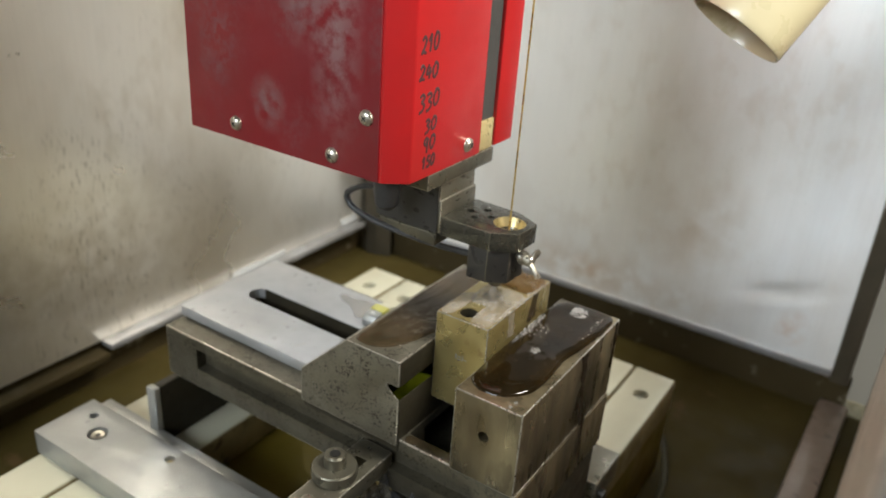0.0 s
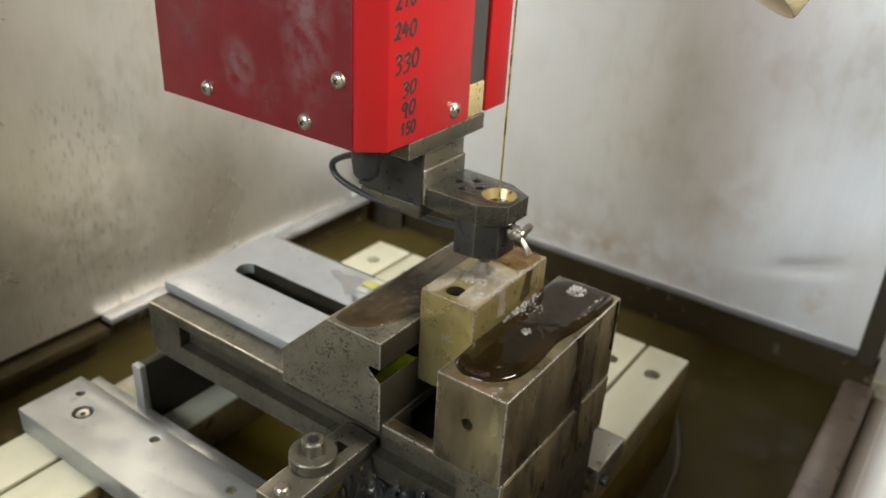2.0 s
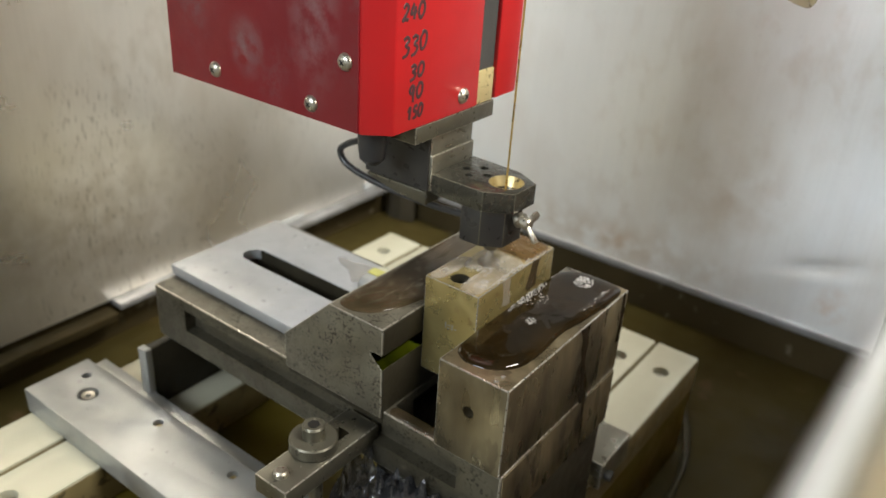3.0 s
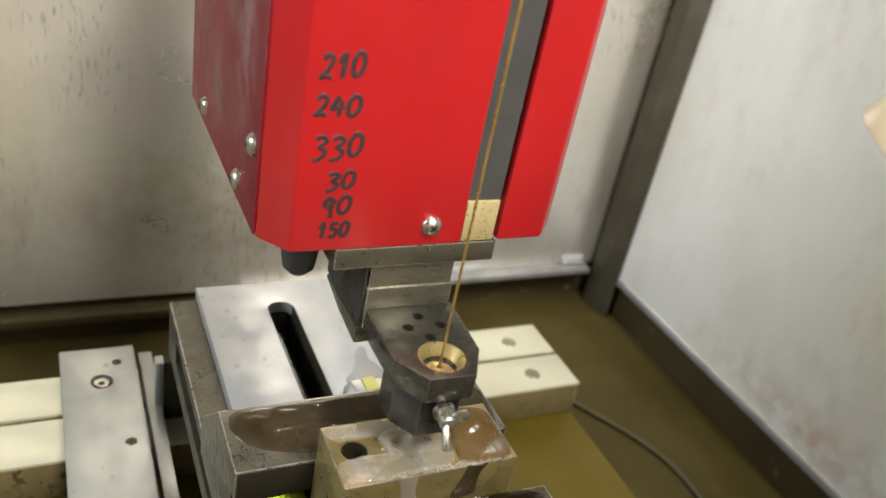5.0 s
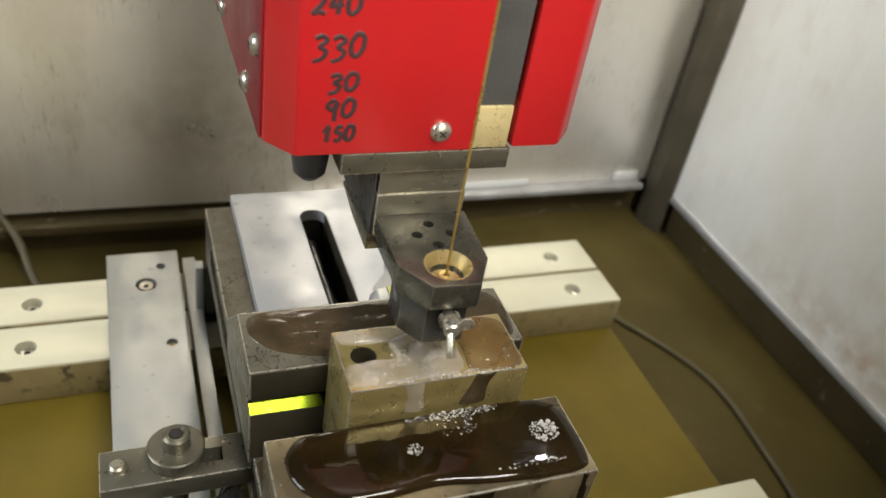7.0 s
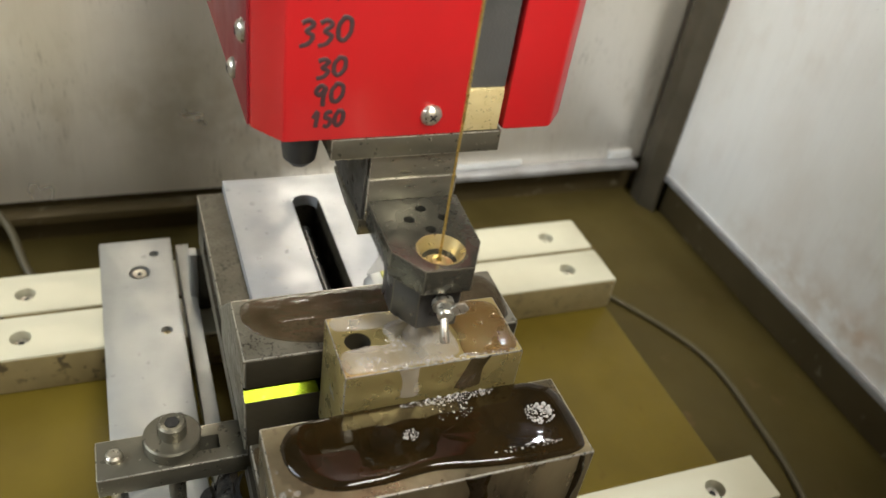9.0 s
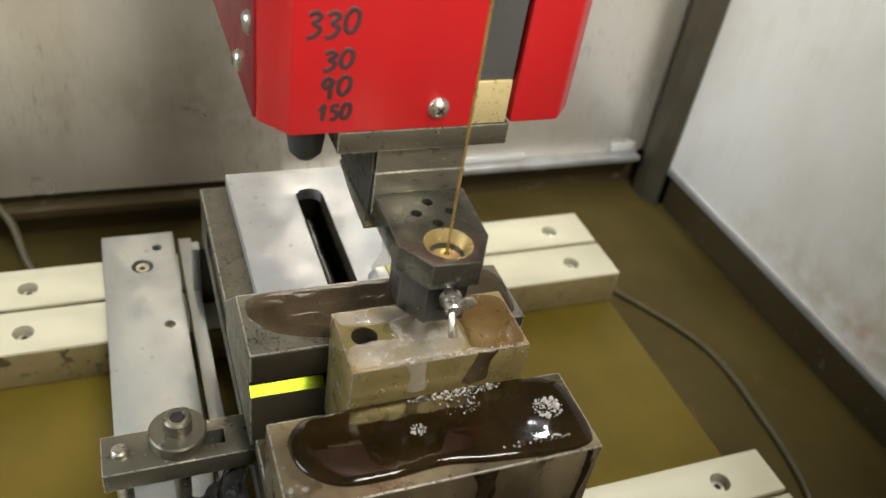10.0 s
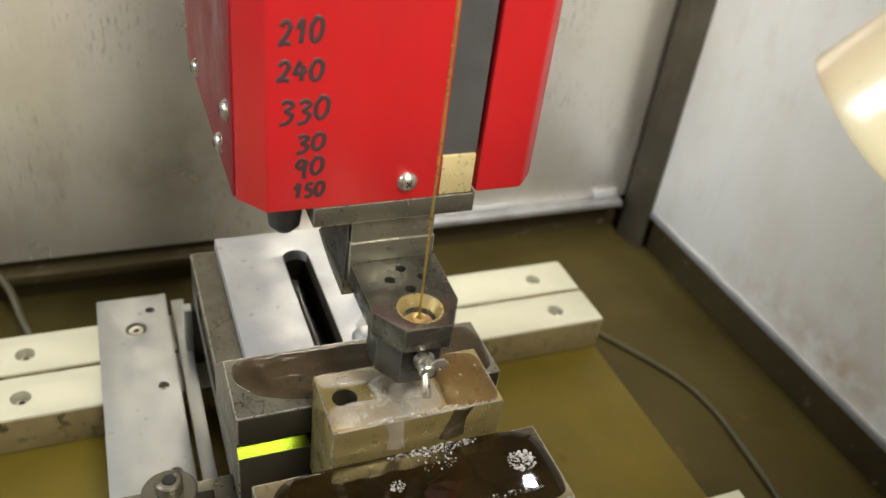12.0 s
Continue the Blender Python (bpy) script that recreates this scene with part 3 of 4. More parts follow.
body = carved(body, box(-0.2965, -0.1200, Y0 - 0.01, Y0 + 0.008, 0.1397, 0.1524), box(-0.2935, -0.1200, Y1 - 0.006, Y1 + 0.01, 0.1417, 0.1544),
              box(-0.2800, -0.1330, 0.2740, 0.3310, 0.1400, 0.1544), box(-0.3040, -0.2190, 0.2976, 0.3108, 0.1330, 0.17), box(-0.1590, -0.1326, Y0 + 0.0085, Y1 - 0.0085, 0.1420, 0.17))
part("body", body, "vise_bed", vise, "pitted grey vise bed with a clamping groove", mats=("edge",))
part("bed", box(-0.2180, -0.1600, Y0 + 0.0012, Y1 - 0.0012, 0.1525, 0.1622, 0.0005), "vise_dark", vise, "slideway coloured near black for the shade under the jaw")
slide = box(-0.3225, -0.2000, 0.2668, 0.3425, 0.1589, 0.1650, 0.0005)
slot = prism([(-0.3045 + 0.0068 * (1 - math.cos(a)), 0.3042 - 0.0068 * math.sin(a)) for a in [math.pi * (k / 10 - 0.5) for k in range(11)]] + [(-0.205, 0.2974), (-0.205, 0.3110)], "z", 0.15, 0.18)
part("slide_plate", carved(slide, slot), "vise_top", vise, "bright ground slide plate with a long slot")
part("lead_screw", cyl((-0.2950, 0.3030, 0.1500), 0.0030, 0.09, "x", 20), "black", vise, "dark screw inside the slot")
jaw = prism([(-0.1603, 0.2018), (-0.1905, 0.2018), (-0.2186, 0.1746), (-0.2186, 0.1560), (-0.1603, 0.1560), (-0.1603, 0.1815), (-0.1668, 0.1868), (-0.1664, 0.1885), (-0.1603, 0.1885)], "y", Y0, Y1, 0.0005, edge=1)
part("moving_jaw", jaw, "vise_side", vise, "pitted moving jaw with a sloping back", mats=("edge",))
fixed = carved(box(-0.1315, -0.0990, Y0, Y1, 0.1589, 0.2018, 0.0006, edge=1), cyl((-0.1159, Y0 - 0.005, 0.1835), 0.0026, 0.016, "y", 20))
part("groove_face", prism([(-0.1603, 0.1816), (-0.1601, 0.1816), (-0.1666, 0.1870), (-0.1668, 0.1869)], "y", Y0 + 0.0003, Y1 - 0.0003), "groove", vise, "polished groove face tinted yellow-green for its reflected glint")
# Thin dark sheets stand for the shade on the jaw face
part("jaw_face", box(-0.1604, -0.1599, Y0 + 0.0008, Y1 - 0.0008, 0.1888, 0.2012, 0.0001), "vise_dark", vise, "moving jaw face coloured near black for its shade")
part("jaw_face", box(-0.1604, -0.1599, Y0 + 0.0008, Y1 - 0.0008, 0.1592, 0.1812, 0.0001), "vise_dark", vise, "moving jaw face coloured near black for its shade")
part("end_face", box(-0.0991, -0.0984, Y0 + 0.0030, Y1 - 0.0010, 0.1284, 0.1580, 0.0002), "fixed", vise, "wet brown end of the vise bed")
# Black linings put the slot's shade onto its sides
part("slot_lining", box(-0.3035, -0.2195, 0.29755, 0.29795, 0.1400, 0.1646), "vise_dark", vise, "slot side lined black for the slot's shade")
part("slot_lining", box(-0.3035, -0.2195, 0.31045, 0.31085, 0.1400, 0.1646), "vise_dark", vise, "slot side lined black for the slot's shade")
part("fixed_jaw", fixed, "fixed", vise, "wet brown fixed jaw with a small hole", mats=("edge",))
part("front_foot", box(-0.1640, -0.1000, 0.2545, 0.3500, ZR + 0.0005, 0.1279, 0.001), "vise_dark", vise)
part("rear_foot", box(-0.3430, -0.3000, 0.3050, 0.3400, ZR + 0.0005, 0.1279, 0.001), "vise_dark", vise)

work = carved(box(-0.1598, -0.1325, 0.2785, 0.3388, 0.1700, 0.2168, 0.0004, edge=1), cyl((-0.1473, 0.2863, 0.1900), 0.0043, 0.05))
wp = thing("workpiece", (-0.1460, 0.3085, 0.1700), "golden wet steel block with a round bore in the vise", "workpiece")
part("block", work, "work", wp, mats=("edge",))
part("bore", lathe([(0.00425, 0.0), (0.0042, -0.022), (0.0, -0.022)], (-0.1473, 0.2863, 0.2164), seg=32), "vise_dark", wp, "dark drilled bore")
for dx, dz, w, h in ((0.0, 0.0, 0.0006, 0.0028), (0.0012, 0.0014, 0.0016, 0.0005), (0.0012, 0.0, 0.0014, 0.0005), (0.0034, 0.0, 0.0006, 0.0026), (0.0045, 0.0006, 0.0014, 0.0005)):
    part("stamped_mark", box(-0.1480 + dx, -0.1480 + dx + w, 0.27838, 0.27852, 0.1960 + dz, 0.1960 + dz + h), "plate", wp, "faint bright stamped mark")

# strap clamp at the vise groove
st = thing("strap_clamp", (-0.175, 0.230, 0.088), "dull steel strap clamp holding the vise by its groove", "clamp")
bar = prism([(-0.1835, 0.2015), (-0.1655, 0.2015), (-0.1655, 0.2575), (-0.1835, 0.2575)], "z", 0.1375, 0.1468, 0.0005, edge=1)
bar = carved(bar, box(-0.1777, -0.1713, 0.2310, 0.2450, 0.13, 0.16))
part("strap", bar, "gunmetal", st, "worn slotted steel strap", mats=("edge",))
part("washer", lathe([(0.0035, 0), (0.0100, 0), (0.0104, 0.0005), (0.0104, 0.0052), (0.0098, 0.0058), (0.0035, 0.0058)], (-0.1768, 0.2285, 0.1469)), "gunmetal", st, "thick round washer")
part("cap_screw", lathe([(0, 0.0045), (0.0020, 0.0045), (0.0024, 0.0050), (0.0026, 0.0092), (0.0042, 0.0094), (0.0050, 0.0086), (0.0050, 0.0), (0.0036, -0.0002), (0.0030, -0.059)], (-0.1768, 0.2288, 0.1497), seg=32), "gunmetal", st, "dark socket cap screw")
part("socket", cyl((-0.1768, 0.2288, 0.1545), 0.00265, 0.0046, "z", 6), "hole", st, "black hexagon socket")
part("jack_bolt", lathe([(0, 0.0026), (0.0022, 0.0026), (0.0030, 0.0018), (0.0032, 0.0), (0.0030, -0.0587)], (-0.1748, 0.2080, 0.1468), seg=24), "screw", st, "bright levelling bolt under the strap")

# ---------------------------------------------------------------- wire head
head = thing("cutting_unit", (-0.23, 0.308, 0.279), "worn red machine head with handwritten numbers and pan screws", "machine head")
ZT, ZB = 0.70, 0.2790
part("cover", prism([(-0.2905, 0.2575), (-0.1785, 0.2575), (-0.1688, 0.2652), (-0.1688, 0.3206), (-0.2905, 0.3206)], "z", ZB, ZT, 0.0008), "red", head, "glossy red sheet cover")
part("side_panel", box(-0.2903, -0.1795, 0.2567, 0.25745, ZB + 0.0005, ZT, 0.0002), "red_shade_scuffed", head, "scuffed red side panel, coloured darker for the shadow side")
part("cover_edge", prism([(-0.2905, 0.3338), (-0.1688, 0.3338), (-0.1688, 0.3505), (-0.1770, 0.3580), (-0.2905, 0.3580)], "z", ZB + 0.0002, ZT, 0.0012), "red", head, "narrow red cover strip")
part("slot_strip", box(-0.1780, -0.1702, 0.3208, 0.3326, 0.2938, ZT), "strip", head, "dark ribbed sliding strip")
part("core", box(-0.2800, -0.1790, 0.3208, 0.3336, ZB + 0.002, ZT), "hole", head, "dark gap inside the head")
part("brass_block", box(-0.1780, -0.1694, 0.3209, 0.3325, ZB + 0.0003, 0.2936, 0.0003), "brass_tag", head, "dull brass end block")


def pan_screw(at, axis, parent):
    prof = [(0.0, 0.0021), (0.0009, 0.00205), (0.0020, 0.0018), (0.0029, 0.0012), (0.0034, 0.0004), (0.0035, -0.0003)]
    s = part("pan_screw", lathe(prof, at, axis, 28), "screw", parent, "domed cross-head screw")
    a = Vector(axis)
    u = a.orthogonal().normalized()
    v = a.cross(u)
    slots = bmesh.new()
    for d, e in ((u, v), (v, u)):
        own = bmesh.new()
        bmesh.ops.create_cube(own, size=1)
        m = Matrix((d * 0.0026, e * 0.0005, a * 0.0005)).transposed().to_4x4()
        bmesh.ops.transform(own, matrix=Matrix.Translation(Vector(at) + a * 0.0020) @ m, verts=own.verts)
        slots = merged(slots, own)
    part("cross_slot", slots, "hole", s)


pan_screw((-0.2603, 0.2567, 0.2871), (0, -1, 0), head)
pan_screw((-0.1857, 0.2567, 0.3058), (0, -1, 0), head)
pan_screw((-0.2036, 0.2567, 0.2857), (0, -1, 0), head)
pan_screw((-0.1688, 0.3093, 0.2859), (1, 0, 0), head)


STROKES = {
    "0": [[(0.45, 1.0), (0.10, 0.65), (0.15, 0.15), (0.50, 0.0), (0.88, 0.35), (0.85, 0.85), (0.45, 1.0), (0.30, 0.92)]],
    "1": [[(0.15, 0.62), (0.58, 1.0), (0.50, 0.0)]],
    "2": [[(0.10, 0.78), (0.45, 1.0), (0.80, 0.78), (0.55, 0.40), (0.08, 0.04), (0.45, 0.10), (0.92, 0.02)]],
    "3": [[(0.08, 0.88), (0.50, 1.0), (0.82, 0.80), (0.40, 0.54), (0.84, 0.34), (0.60, 0.02), (0.05, -0.10)]],
    "4": [[(0.45, 1.0), (0.08, 0.40), (0.50, 0.42), (0.95, 0.48)], [(0.68, 0.80), (0.60, 0.0)]],
    "5": [[(0.90, 0.98), (0.35, 0.92), (0.28, 0.58), (0.70, 0.52), (0.80, 0.22), (0.50, 0.0), (0.10, 0.08)]],
    "9": [[(0.82, 0.80), (0.45, 0.98), (0.12, 0.68), (0.42, 0.46), (0.82, 0.86), (0.70, 0.40), (0.72, -0.18)]],
}


def written(text, y, z, wide, high, parent, seed):
    """Marker figures drawn by hand on the front of the head."""
    bm, n = bmesh.new(), len(text)
    for i, c in enumerate(text):
        drop = 0.14 * high * noise.noise(Vector((i * 3.7, seed, 0.5)))
        for stroke in STROKES[c]:
            pts = [(0.0, y + wide * ((i + 0.06 + 0.86 * (u + 0.10 * v)) / n - 0.5), z + high * (v - 0.5) + drop + 0.05 * high * i) for u, v in stroke]
            line = smooth_line(pts, 7)
            own = tube(line, 0.00070, 8)
            for q in own.verts:
                q.co.x = -0.16875 + 0.16 * q.co.x
            bm = merged(bm, own)
    part("number", bm, "marker", parent, "handwritten black marker number " + text)


for k, (text, y, z, wide, high) in enumerate((("150", 0.2776, 0.2861, 0.0100, 0.0048), ("90", 0.2776, 0.2940, 0.0092, 0.0056), ("30", 0.2779, 0.3023, 0.0090, 0.0052),
                                              ("330", 0.2759, 0.3125, 0.0150, 0.0066), ("240", 0.2745, 0.3245, 0.0136, 0.0058), ("210", 0.2746, 0.3358, 0.0126, 0.0066))):
    written(text, y, z, wide, high, head, k * 1.9)

part("mount_plate", box(-0.2500, -0.1692, 0.2795, 0.3342, 0.2716, 0.2789, 0.0004, edge=1), "gunmetal", head, "oily steel mounting plate", mats=("edge",))
part("mount_block", box(-0.2060, -0.1708, 0.2925, 0.3215, 0.2475, 0.2715, 0.0004, edge=1), "block", head, "scratched steel block", mats=("edge",))
part("block_step", box(-0.2040, -0.1698, 0.2921, 0.3218, 0.2475, 0.2632, 0.0004, edge=1), "block", head, "lower step of the block", mats=("edge",))
part("block_side", box(-0.2055, -0.1712, 0.2912, 0.2919, 0.2477, 0.2714), "black", head, "black side of the block")
part("arm_root", prism([(-0.2040, 0.2474), (-0.1712, 0.2474), (-0.1712, 0.2412), (-0.1880, 0.2424), (-0.2040, 0.2460)], "y", 0.2905, 0.3220, 0.0005), "gunmetal", head, "oily steel root of the arm")

nz = thing("wire_guide", (-0.15, 0.307, 0.2415), "dark faceted wire guide with a brass funnel", "wire guide")
top = [(-0.1697, 0.2925), (-0.1440, 0.2925), (-0.1330, 0.2997), (-0.1325, 0.3148), (-0.1442, 0.3212), (-0.1697, 0.3225)]
CUP = (-0.1425, 0.3075)
cut = lathe([(0, 0.0005), (0.0078, 0.0005), (0.0072, 0.0), (0.0035, -0.0085), (0.0, -0.0085)], (*CUP, 0.2556))
guide = carved(prism(top, "z", 0.2465, 0.2555, 0.0003, edge=1), cut, *[cyl((x, y, 0.248), 0.0018, 0.02, seg=20) for x, y in ((-0.1580, 0.3138), (-0.1583, 0.3026), (-0.1635, 0.3081), (-0.1525, 0.3078))])
part("arm", guide, "nozzle", nz, "dark faceted arm with four drilled holes", mats=("gunmetal",))
part("funnel", lathe([(0.0075, 0.0001), (0.0071, 0.0001), (0.0048, -0.0055), (0.0024, -0.0065), (0.0022, -0.0040), (0.0009, -0.0038), (0.0007, -0.0080)], (*CUP, 0.2555)), "brass", nz, "polished brass funnel")
low = [(-0.1560, 0.2955), (-0.1460, 0.2955), (-0.1375, 0.3010), (-0.1370, 0.3140), (-0.1460, 0.3190), (-0.1560, 0.3190)]
part("lower_body", prism(low, "z", 0.2290, 0.2464, 0.0003, edge=1), "black", nz, "black lower body", mats=("gunmetal",))
part("tip", lathe([(0.0, -0.0005), (0.0012, 0.0), (0.0030, 0.001), (0.0042, 0.0045), (0.0042, 0.006)], (-0.1465, 0.3065, 0.2230)), "gunmetal", nz, "small round nozzle tip")
ts = part("thumb_screw", lathe([(0.0, 0.0050), (0.0022, 0.0050), (0.0026, 0.0044), (0.0026, 0.0010), (0.0034, 0.0006), (0.0034, -0.0012), (0.0016, -0.0014), (0.0016, -0.005)], (-0.1335, 0.3072, 0.2412), (1, -0.15, -0.1), 22), "screw", nz, "bright wing screw")
wing = prism([(-0.0012, 0.0), (0.0012, 0.0), (0.0026, 0.0045), (0.0018, 0.0064), (-0.0010, 0.0062), (-0.0020, 0.0040)], "x", -0.0006, 0.0006, 0.0003)
bmesh.ops.transform(wing, matrix=Matrix.Translation((-0.1298, 0.3072, 0.2412)) @ Euler((radians(-55), 0, radians(-12))).to_matrix().to_4x4(), verts=wing.verts)
part("wing", wing, "screw", ts)
part("pin", cyl((-0.1296, 0.3062, 0.2402), 0.0011, 0.0078, (0.55, -0.08, -0.62), 14, 0.0014, 0.0003), "screw", ts)
single("wire", tube([Vector((*CUP, 0.2476)), Vector((*CUP, 0.2600)), Vector((*CUP, 0.45)), Vector((*CUP, 0.70))], 0.00042, 10), "wire", "thin brass cutting wire running down into the guide", "wire")

part("boot", lathe([(0.0, 0.0), (0.0030, 0.0006), (0.0052, 0.0030), (0.0060, 0.0090), (0.0062, 0.0188)], (-0.1870, 0.2742, 0.2600), seg=24), "rubber", head, "black rubber boot")
hose = smooth_line([(-0.2130, 0.3100, 0.2530), (-0.2230, 0.3120, 0.2508), (-0.2330, 0.3120, 0.2474), (-0.2403, 0.3120, 0.2418), (-0.2368, 0.3120, 0.2356), (-0.2224, 0.3120, 0.2319), (-0.2014, 0.3120, 0.2305), (-0.1783, 0.3100, 0.2318), (-0.1560, 0.3050, 0.2360)])
single("hose", tube(hose, 0.0016, 12), "rubber", "thin black hose curving to the wire guide", "hose")

# ---------------------------------------------------------------- work lamp
lamp = thing("work_lamp", (0.12, 0.72, 0.56), "cream enamelled work lamp with a tubular shade", "lamp")
LC, LD = Vector((-0.0839, 0.3959, 0.3407)), Vector((-0.400, -0.405, -0.822)).normalized()
shade = lathe([(0.0228, 0.0012), (0.0238, 0.0012), (0.0241, 0.0), (0.0239, -0.003), (0.0232, -0.060), (0.0200, -0.072), (0.0120, -0.078), (0.0, -0.079), (0.0, -0.076), (0.0110, -0.075), (0.0185, -0.070), (0.0216, -0.058), (0.0224, -0.002), (0.0228, 0.0012)], LC, LD, 56)
part("shade", shade, "lamp", lamp, "cream shade with a rolled rim")
part("socket", lathe([(0.0, -0.030), (0.009, -0.032), (0.010, -0.074), (0.0, -0.074)], LC, LD, 32), "lip", lamp, "pale lamp socket")
arm_line = smooth_line([LC - LD * 0.077, LC - LD * 0.12, LC - LD * 0.20 + Vector((0.0, 0.03, 0.0)), (0.06, 0.62, 0.56), (0.12, 0.72, 0.56)])
part("arm", tube(arm_line, 0.008, 16), "lamp", lamp, "cream tubular arm")

# ---------------------------------------------------------------- water lying on the metal
def closed(points, steps=7):
    """A smooth closed outline through the points."""
    p = [Vector((x, y, 0)) for x, y in points]
    ring = smooth_line([p[-1], *p, p[0], p[1]], steps)
    return [(q.x, q.y) for q in ring[steps:-steps - 1]]


single("jaw_puddle", dome(closed([(-0.1290, 0.2610), (-0.1308, 0.2700), (-0.1312, 0.3000), (-0.1312, 0.3380), (-0.1285, 0.3480), (-0.1220, 0.3515), (-0.1060, 0.3515), (-0.1008, 0.3480), (-0.1000, 0.3350),
       (-0.1018, 0.3150), (-0.1040, 0.3000), (-0.1030, 0.2820), (-0.1045, 0.2680), (-0.1120, 0.2590), (-0.1220, 0.2570)]), 0.2016, 0.0026, 22, 0.00005, 2, 0.2), "pool", "dark brown pool of cutting water on the fixed jaw", "water pool")
single("moving_jaw_puddle", dome(closed([(-0.1845, 0.2545), (-0.1885, 0.2565), (-0.1897, 0.2640), (-0.1895, 0.2900), (-0.1893, 0.3400), (-0.1850, 0.3505), (-0.1700, 0.3515), (-0.1615, 0.3450), (-0.1610, 0.3100), (-0.1615, 0.2900), (-0.1640, 0.2790), (-0.1655, 0.2720), (-0.1685, 0.2640), (-0.1725, 0.2585), (-0.1785, 0.2548)]), 0.2016, 0.0012, 16, 0.00025, 4, 0.15), "film", "rusty film of water on the moving jaw", "water pool")
single("bed_puddle", dome(closed([(-0.1575, 0.2552), (-0.1588, 0.2580), (-0.1570, 0.2602), (-0.1480, 0.2605), (-0.1360, 0.2600), (-0.1335, 0.2575), (-0.1380, 0.2550), (-0.1450, 0.2558), (-0.1520, 0.2546)]), 0.1586, 0.0010, 10, 0.0001, 9, 0.25), "film", "brown puddle on the vise bed between the jaws", "water pool")
TOP = 0.21675
single("work_film", dome(closed([(-0.1585, 0.2800), (-0.1590, 0.2900), (-0.1588, 0.3000), (-0.1540, 0.3040), (-0.1520, 0.2960), (-0.1525, 0.2860), (-0.1535, 0.2805)]), TOP, 0.0013, 20, 0.0005, 5, 0.3), "splash", "thin sheet of water on the workpiece", "water pool", "water on the workpiece")
single("work_film", dome(closed([(-0.1430, 0.2800), (-0.1420, 0.2880), (-0.1440, 0.2960), (-0.1520, 0.2960), (-0.1550, 0.3040), (-0.1540, 0.3160), (-0.1440, 0.3180), (-0.1350, 0.3160), (-0.1335, 0.3000), (-0.1335, 0.2840), (-0.1350, 0.2795)]), TOP, 0.0015, 30, 0.0009, 6, 0.3), "splash", "rippled white water running over the workpiece", "water pool", "water on the workpiece")
single("work_film", dome(closed([(-0.1580, 0.3180), (-0.1590, 0.3280), (-0.1560, 0.3370), (-0.1450, 0.3380), (-0.1345, 0.3370), (-0.1335, 0.3260), (-0.1350, 0.3190), (-0.1450, 0.3195)]), TOP, 0.0017, 20, 0.00030, 7, 0.25), "brown_film", "brown water bulging on the end of the workpiece", "water pool", "water on the workpiece")
single("slide_drop", dome(closed([(-0.2620, 0.3330), (-0.2560, 0.3290), (-0.2500, 0.3275), (-0.2440, 0.3230), (-0.2385, 0.3190), (-0.2340, 0.3230), (-0.2330, 0.3300), (-0.2400, 0.3380), (-0.2470, 0.3370), (-0.2520, 0.3345), (-0.2600, 0.3355)]), 0.1649, 0.0012, 8, 0.0, 1, 0.3), "silver", "splash of water on the slide plate, its whitish reflection coloured in", "water drop")


def runs(name, x, line, wide, mat, label):
    """Water running down an upright face that looks along x."""
    bm, rows = bmesh.new(), []
    for k, p in enumerate(smooth_line([(0, y, z) for y, z in line], 8)):
        w = wide * (0.75 + 0.5 * noise.noise(Vector((p.z * 120, p.y * 30, x * 9))))
        rows.append([bm.verts.new((x + 0.0010 * math.sin(math.pi * q / 6) * (0.7 + 0.5 * noise.noise(Vector((p.z * 200, q, 1)))), p.y + w * (q / 6 - 0.5), p.z)) for q in range(7)])
    for a, b in zip(rows, rows[1:]):
        for q in range(6):
            bm.faces.new((a[q], a[q + 1], b[q + 1], b[q]))
    return single(name, bm, mat, label, "water run", "water runs")


runs("water_run", -0.0989, [(0.3120, 0.2020), (0.3135, 0.1930), (0.3145, 0.1820), (0.3190, 0.1650), (0.3225, 0.1430), (0.3230, 0.1310)], 0.0085, "pool", "dark water running down the fixed jaw")
runs("water_run", -0.0989, [(0.3480, 0.2020), (0.3490, 0.1900), (0.3480, 0.1760)], 0.0030, "pool", "thin dark water trickle beside the jaw corner")
runs("water_run", -0.1324, [(0.2990, 0.2172), (0.3000, 0.2120), (0.3005, 0.2040)], 0.0075, "splash", "pale water running down the workpiece front")
runs("water_run", -0.1324, [(0.3240, 0.2172), (0.3220, 0.2120), (0.3205, 0.2040)], 0.0080, "film", "brown water running down the workpiece front")


def foam(cx, cy, z, r, n, seed, label, small=0.00022, big=0.0011, wide=0.85):
    """A raft of bubbles: half spheres of many sizes."""
    rnd, bm = random.Random(seed), bmesh.new()
    placed = []
    while len(placed) < n:
        s = small + (big - small) * rnd.random() ** 2.5
        a, d = rnd.random() * 2 * math.pi, r * rnd.random() ** 0.5
        p = (cx + d * math.cos(a) * wide, cy + d * math.sin(a), s)
        if all((p[0] - q[0]) ** 2 + (p[1] - q[1]) ** 2 > (0.8 * (s + q[2])) ** 2 for q in placed) or rnd.random() < 0.02:
            placed.append(p)
            own = bmesh.new()
            bmesh.ops.create_icosphere(own, subdivisions=2, radius=s)
            bmesh.ops.translate(own, verts=own.verts, vec=(p[0], p[1], z + 0.2 * s))
            bm = merged(bm, own)
    return single("foam", bm, "foam", label, "foam", "rafts of bubbles", True, "stuff")


foam(-0.1160, 0.3400, 0.2041, 0.0052, 90, 3, "round raft of clear bubbles on the brown pool")
foam(-0.1170, 0.2960, 0.2041, 0.0026, 40, 4, "small raft of bubbles on the brown pool", 0.0002, 0.0006)
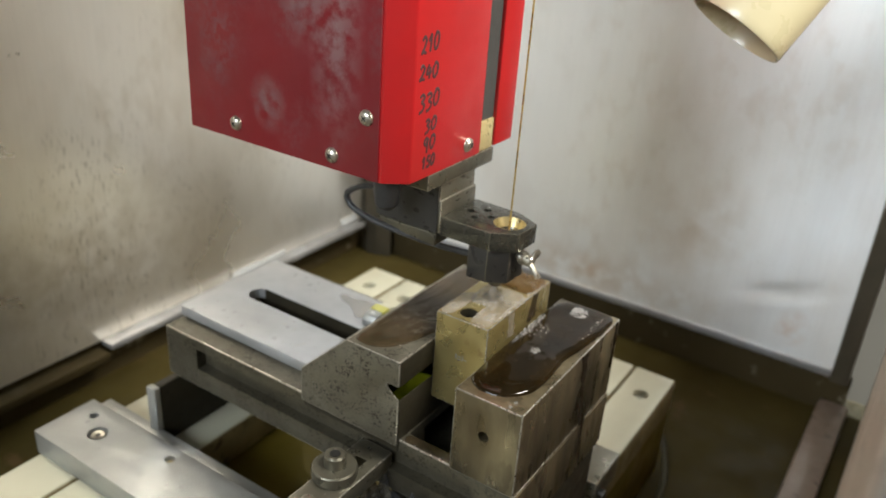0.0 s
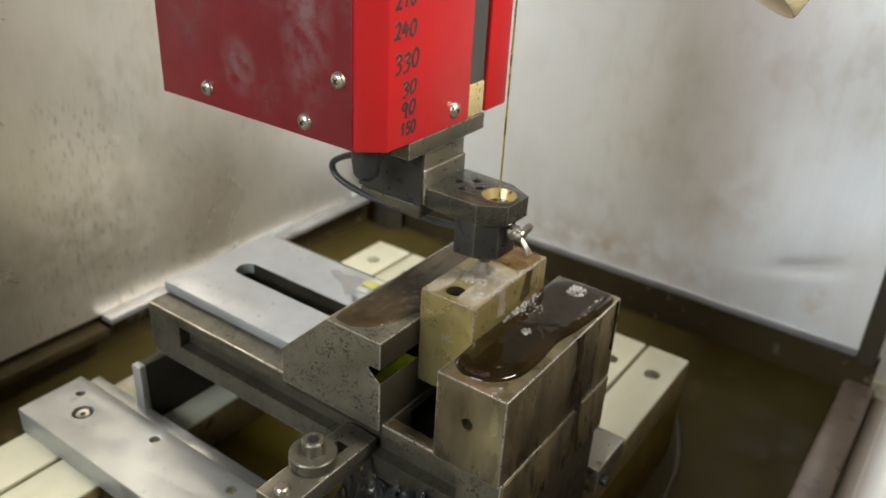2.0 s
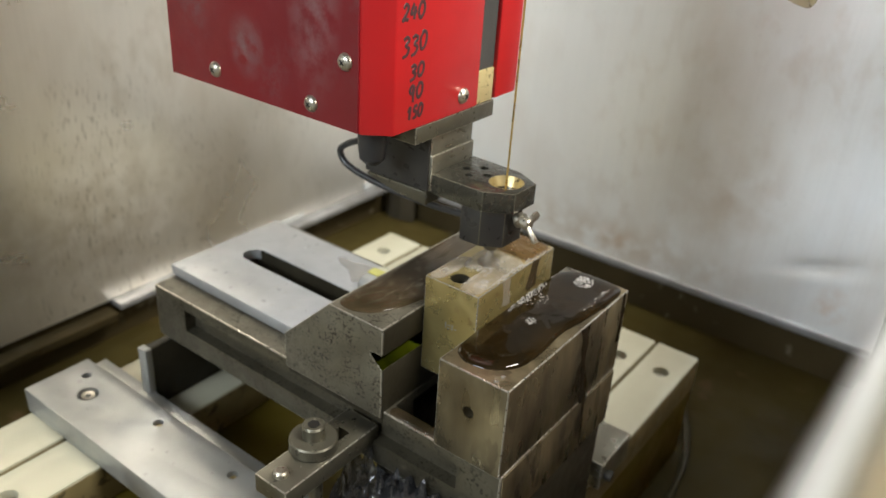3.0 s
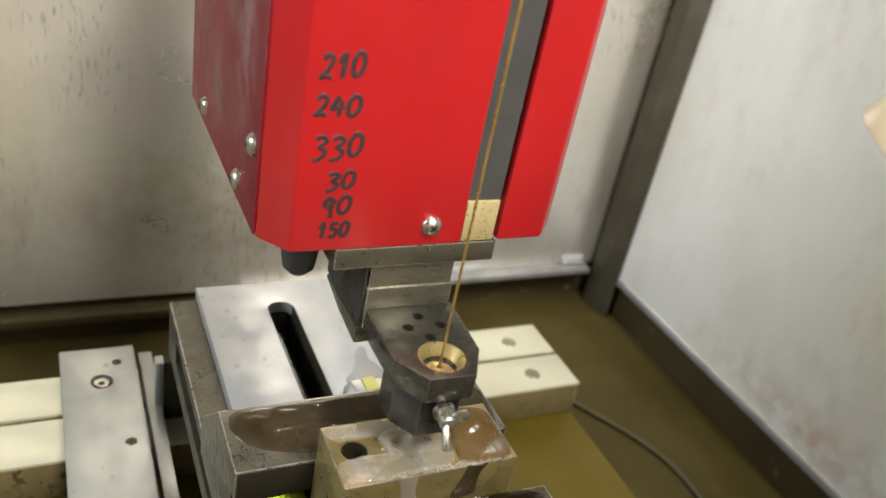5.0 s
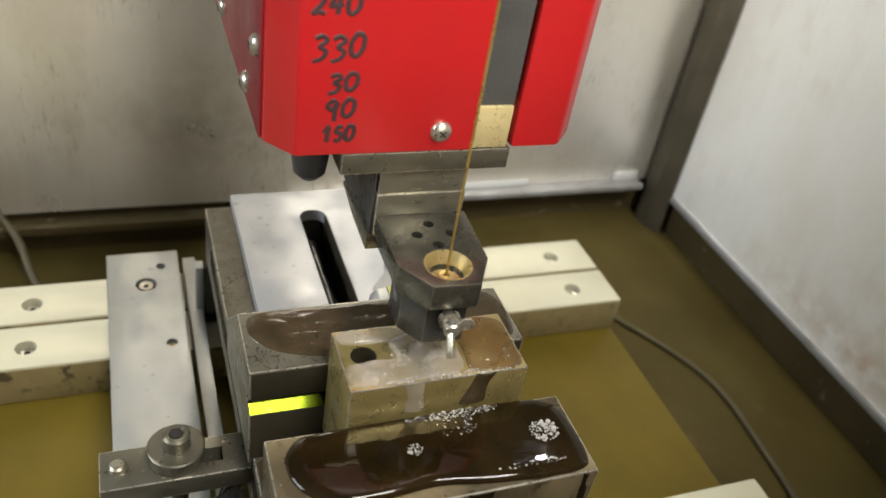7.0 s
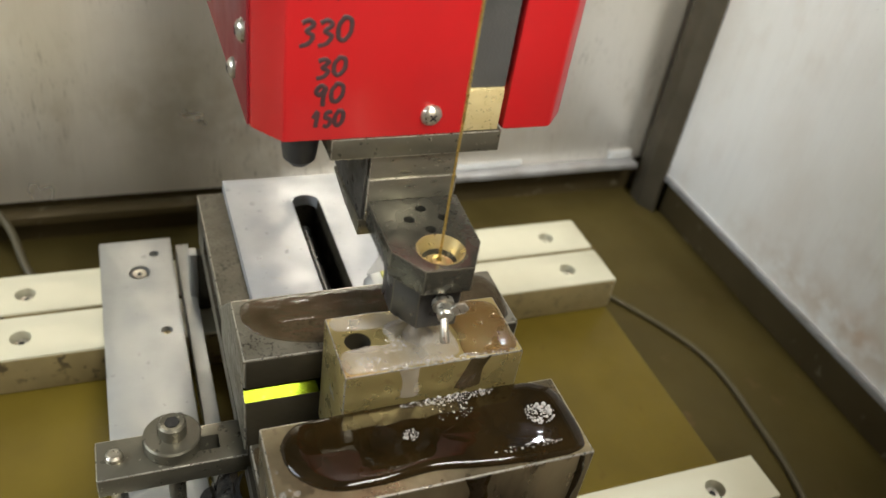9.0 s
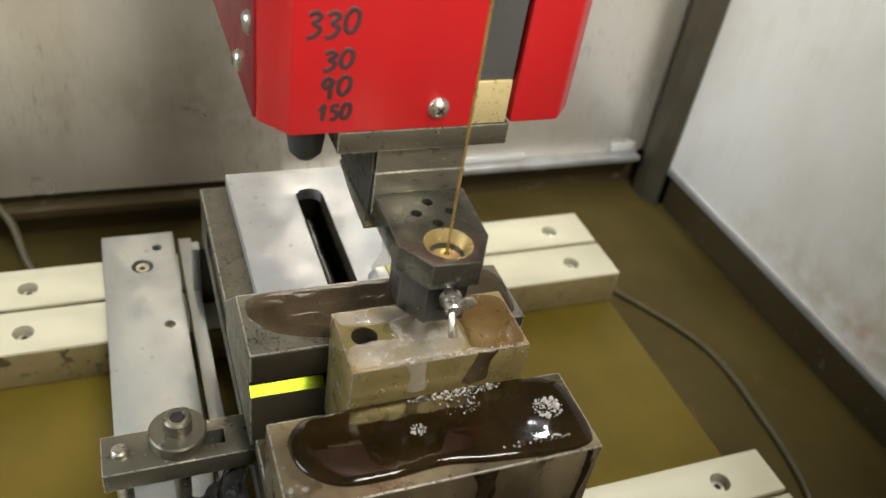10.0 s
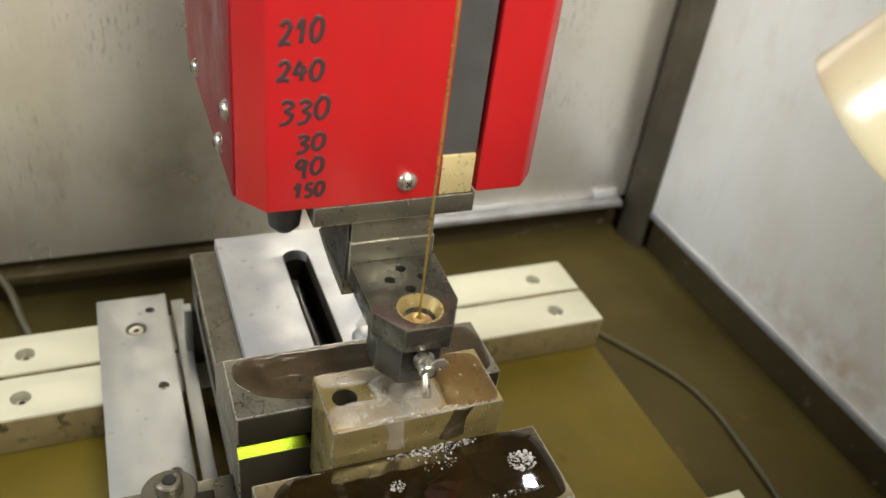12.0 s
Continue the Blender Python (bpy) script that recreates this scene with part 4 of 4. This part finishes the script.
foam(-0.1285, 0.3130, 0.2041, 0.0170, 170, 5, "ragged white bubbles where water falls on the pool", 0.00012, 0.0005, 0.10)
# Bubbles added here imitate a broken white glint on the water
foam(-0.1045, 0.3310, 0.2039, 0.0120, 90, 21, "broken white line of bubbles standing for the pool edge's glint", 0.00014, 0.0005, 0.085)
foam(-0.1235, 0.3120, 0.2042, 0.0070, 45, 15, "loose white bubbles drifting on the pool", 0.00012, 0.0004, 0.6)
foam(-0.1336, 0.3120, 0.2172, 0.0255, 240, 6, "fine white froth along the workpiece edge", 0.00012, 0.00042, 0.045)
foam(-0.1372, 0.2870, 0.2178, 0.0042, 60, 8, "fine white froth on the workpiece corner", 0.00012, 0.0004, 0.5)
foam(-0.1420, 0.2960, 0.2180, 0.0050, 60, 9, "fine white froth round the bore", 0.00012, 0.0004, 0.6)

# ---------------------------------------------------------------- small things round the vise
stop = thing("stop_block", (-0.2270, 0.3240, 0.1650), "small pale stop block with a yellow end behind the jaw", "block")
part("block", prism([(0.3150, 0.1651), (0.3150, 0.1690), (0.3175, 0.1720), (0.3225, 0.1726), (0.3225, 0.1651)], "x", -0.2310, -0.2225, 0.0007), "plate", stop)
part("label", prism([(0.3226, 0.1652), (0.3226, 0.1728), (0.3285, 0.1730), (0.3285, 0.1652)], "x", -0.2312, -0.2224, 0.0004), "yellow", stop, "yellow-green end label")
part("cap", prism([(0.3286, 0.1651), (0.3286, 0.1723), (0.3340, 0.1716), (0.3372, 0.1683), (0.3372, 0.1651)], "x", -0.2305, -0.2228, 0.0008), "rail", stop, "cream end piece")
ends = thing("end_stop", (-0.1100, 0.3800, ZR), "grey steel end stop screwed on the front bar", "end stop")
part("body", box(-0.1230, -0.0985, 0.3620, 0.3960, ZR + 0.0003, 0.0900, 0.0008, edge=1), "block", ends, mats=("edge",))
part("screw", cyl((-0.0985, 0.3680, 0.0800), 0.0030, 0.0040, "x", 20, None, 0.0004), "black", ends, "dark socket screw")
cable = smooth_line([(-0.4000, 0.5500, -0.0062), (-0.3700, 0.5750, -0.0062), (-0.3000, 0.6120, -0.0062), (-0.2330, 0.6130, -0.0062), (-0.1650, 0.6010, -0.0062), (-0.1220, 0.5680, -0.0062), (-0.0990, 0.5240, -0.0062), (-0.0890, 0.4740, -0.0062), (-0.0850, 0.3800, -0.0062)])
single("floor_cable", tube(cable, 0.0024, 12), "cable", "dark wet cable lying curved on the tank floor", "cable")
lead = smooth_line([(BX + 0.006, 0.1180, 0.0900), (BX + 0.010, 0.1260, 0.0500), (-0.4900, 0.1420, 0.0250), (-0.4600, 0.1530, 0.0080), (-0.4300, 0.1750, -0.0030), (-0.4000, 0.2300, -0.0040)])
single("wall_cable", tube(lead, 0.0028, 12), "cable", "thin dark cable hanging from the tank wall", "cable")
single("cable_clip", lathe([(0.0, 0.010), (0.005, 0.0095), (0.007, 0.006), (0.007, 0.0)], (BX, 0.1180, 0.0520), (1, 0, 0), 24), "lip", "pale round cable clip on the tank wall", "clip")


def crumpled(seed):
    """A crumpled sheet of clear film."""
    bm, rows = bmesh.new(), []
    for i in range(76):
        row = []
        for j in range(48):
            u, v = i / 75, j / 47
            p = Vector((u * 10, v * 7, seed))
            c1 = abs(noise.noise(p)) + 0.5 * abs(noise.noise(p * 2.3)) + 0.25 * abs(noise.noise(p * 5))
            row.append(bm.verts.new((-0.1760 + 0.074 * u, 0.2520 - 0.040 * v + 0.004 * noise.noise(p * 1.3), 0.0900 + 0.036 * (1 - v) ** 1.3 + 0.014 * c1)))
        rows.append(row)
    for a, b in zip(rows, rows[1:]):
        for j in range(47):
            bm.faces.new((a[j], a[j + 1], b[j + 1], b[j]))
    return bm


single("plastic_film", crumpled(4.0), "film_sheet", "crumpled wet dark plastic film beside the vise", "plastic film")


def droplets(z, x_lo, x_hi, y_lo, y_hi, n, seed, label, keep=lambda x, y: True):
    """Scattered flat drops of water."""
    rnd, bm, made = random.Random(seed), bmesh.new(), 0
    while made < n:
        x, y, r = rnd.uniform(x_lo, x_hi), rnd.uniform(y_lo, y_hi), 0.0004 + 0.0011 * rnd.random() ** 2.2
        if keep(x, y):
            made += 1
            bm = merged(bm, dome(blob(x, y, r, r * rnd.uniform(0.7, 1.3), 2.0, 0.25, 12, made), z, r * 0.45, 4, 0, 0, 0.8))
    return single("droplets", bm, "clear", label, "water drops", "scattered drops", True, "stuff")


droplets(0.1649, -0.317, -0.225, 0.267, 0.339, 34, 11, "small clear drops on the slide plate", lambda x, y: not 0.295 < y < 0.311)
droplets(0.0879, -0.375, -0.110, 0.205, 0.240, 26, 12, "small clear drops on the clamping plate")
droplets(0.2017, -0.1310, -0.1000, 0.2530, 0.2600, 6, 13, "small clear drops on the jaw top", lambda x, y: x > -0.108 or y < 0.256)
single("water_jet", lathe([(0.0012, 0.0075), (0.0016, 0.004), (0.0030, 0.001), (0.0052, 0.0)], (-0.1465, 0.3065, 0.2170), seg=24), "splash", "short white jet of water under the guide", "water jet")
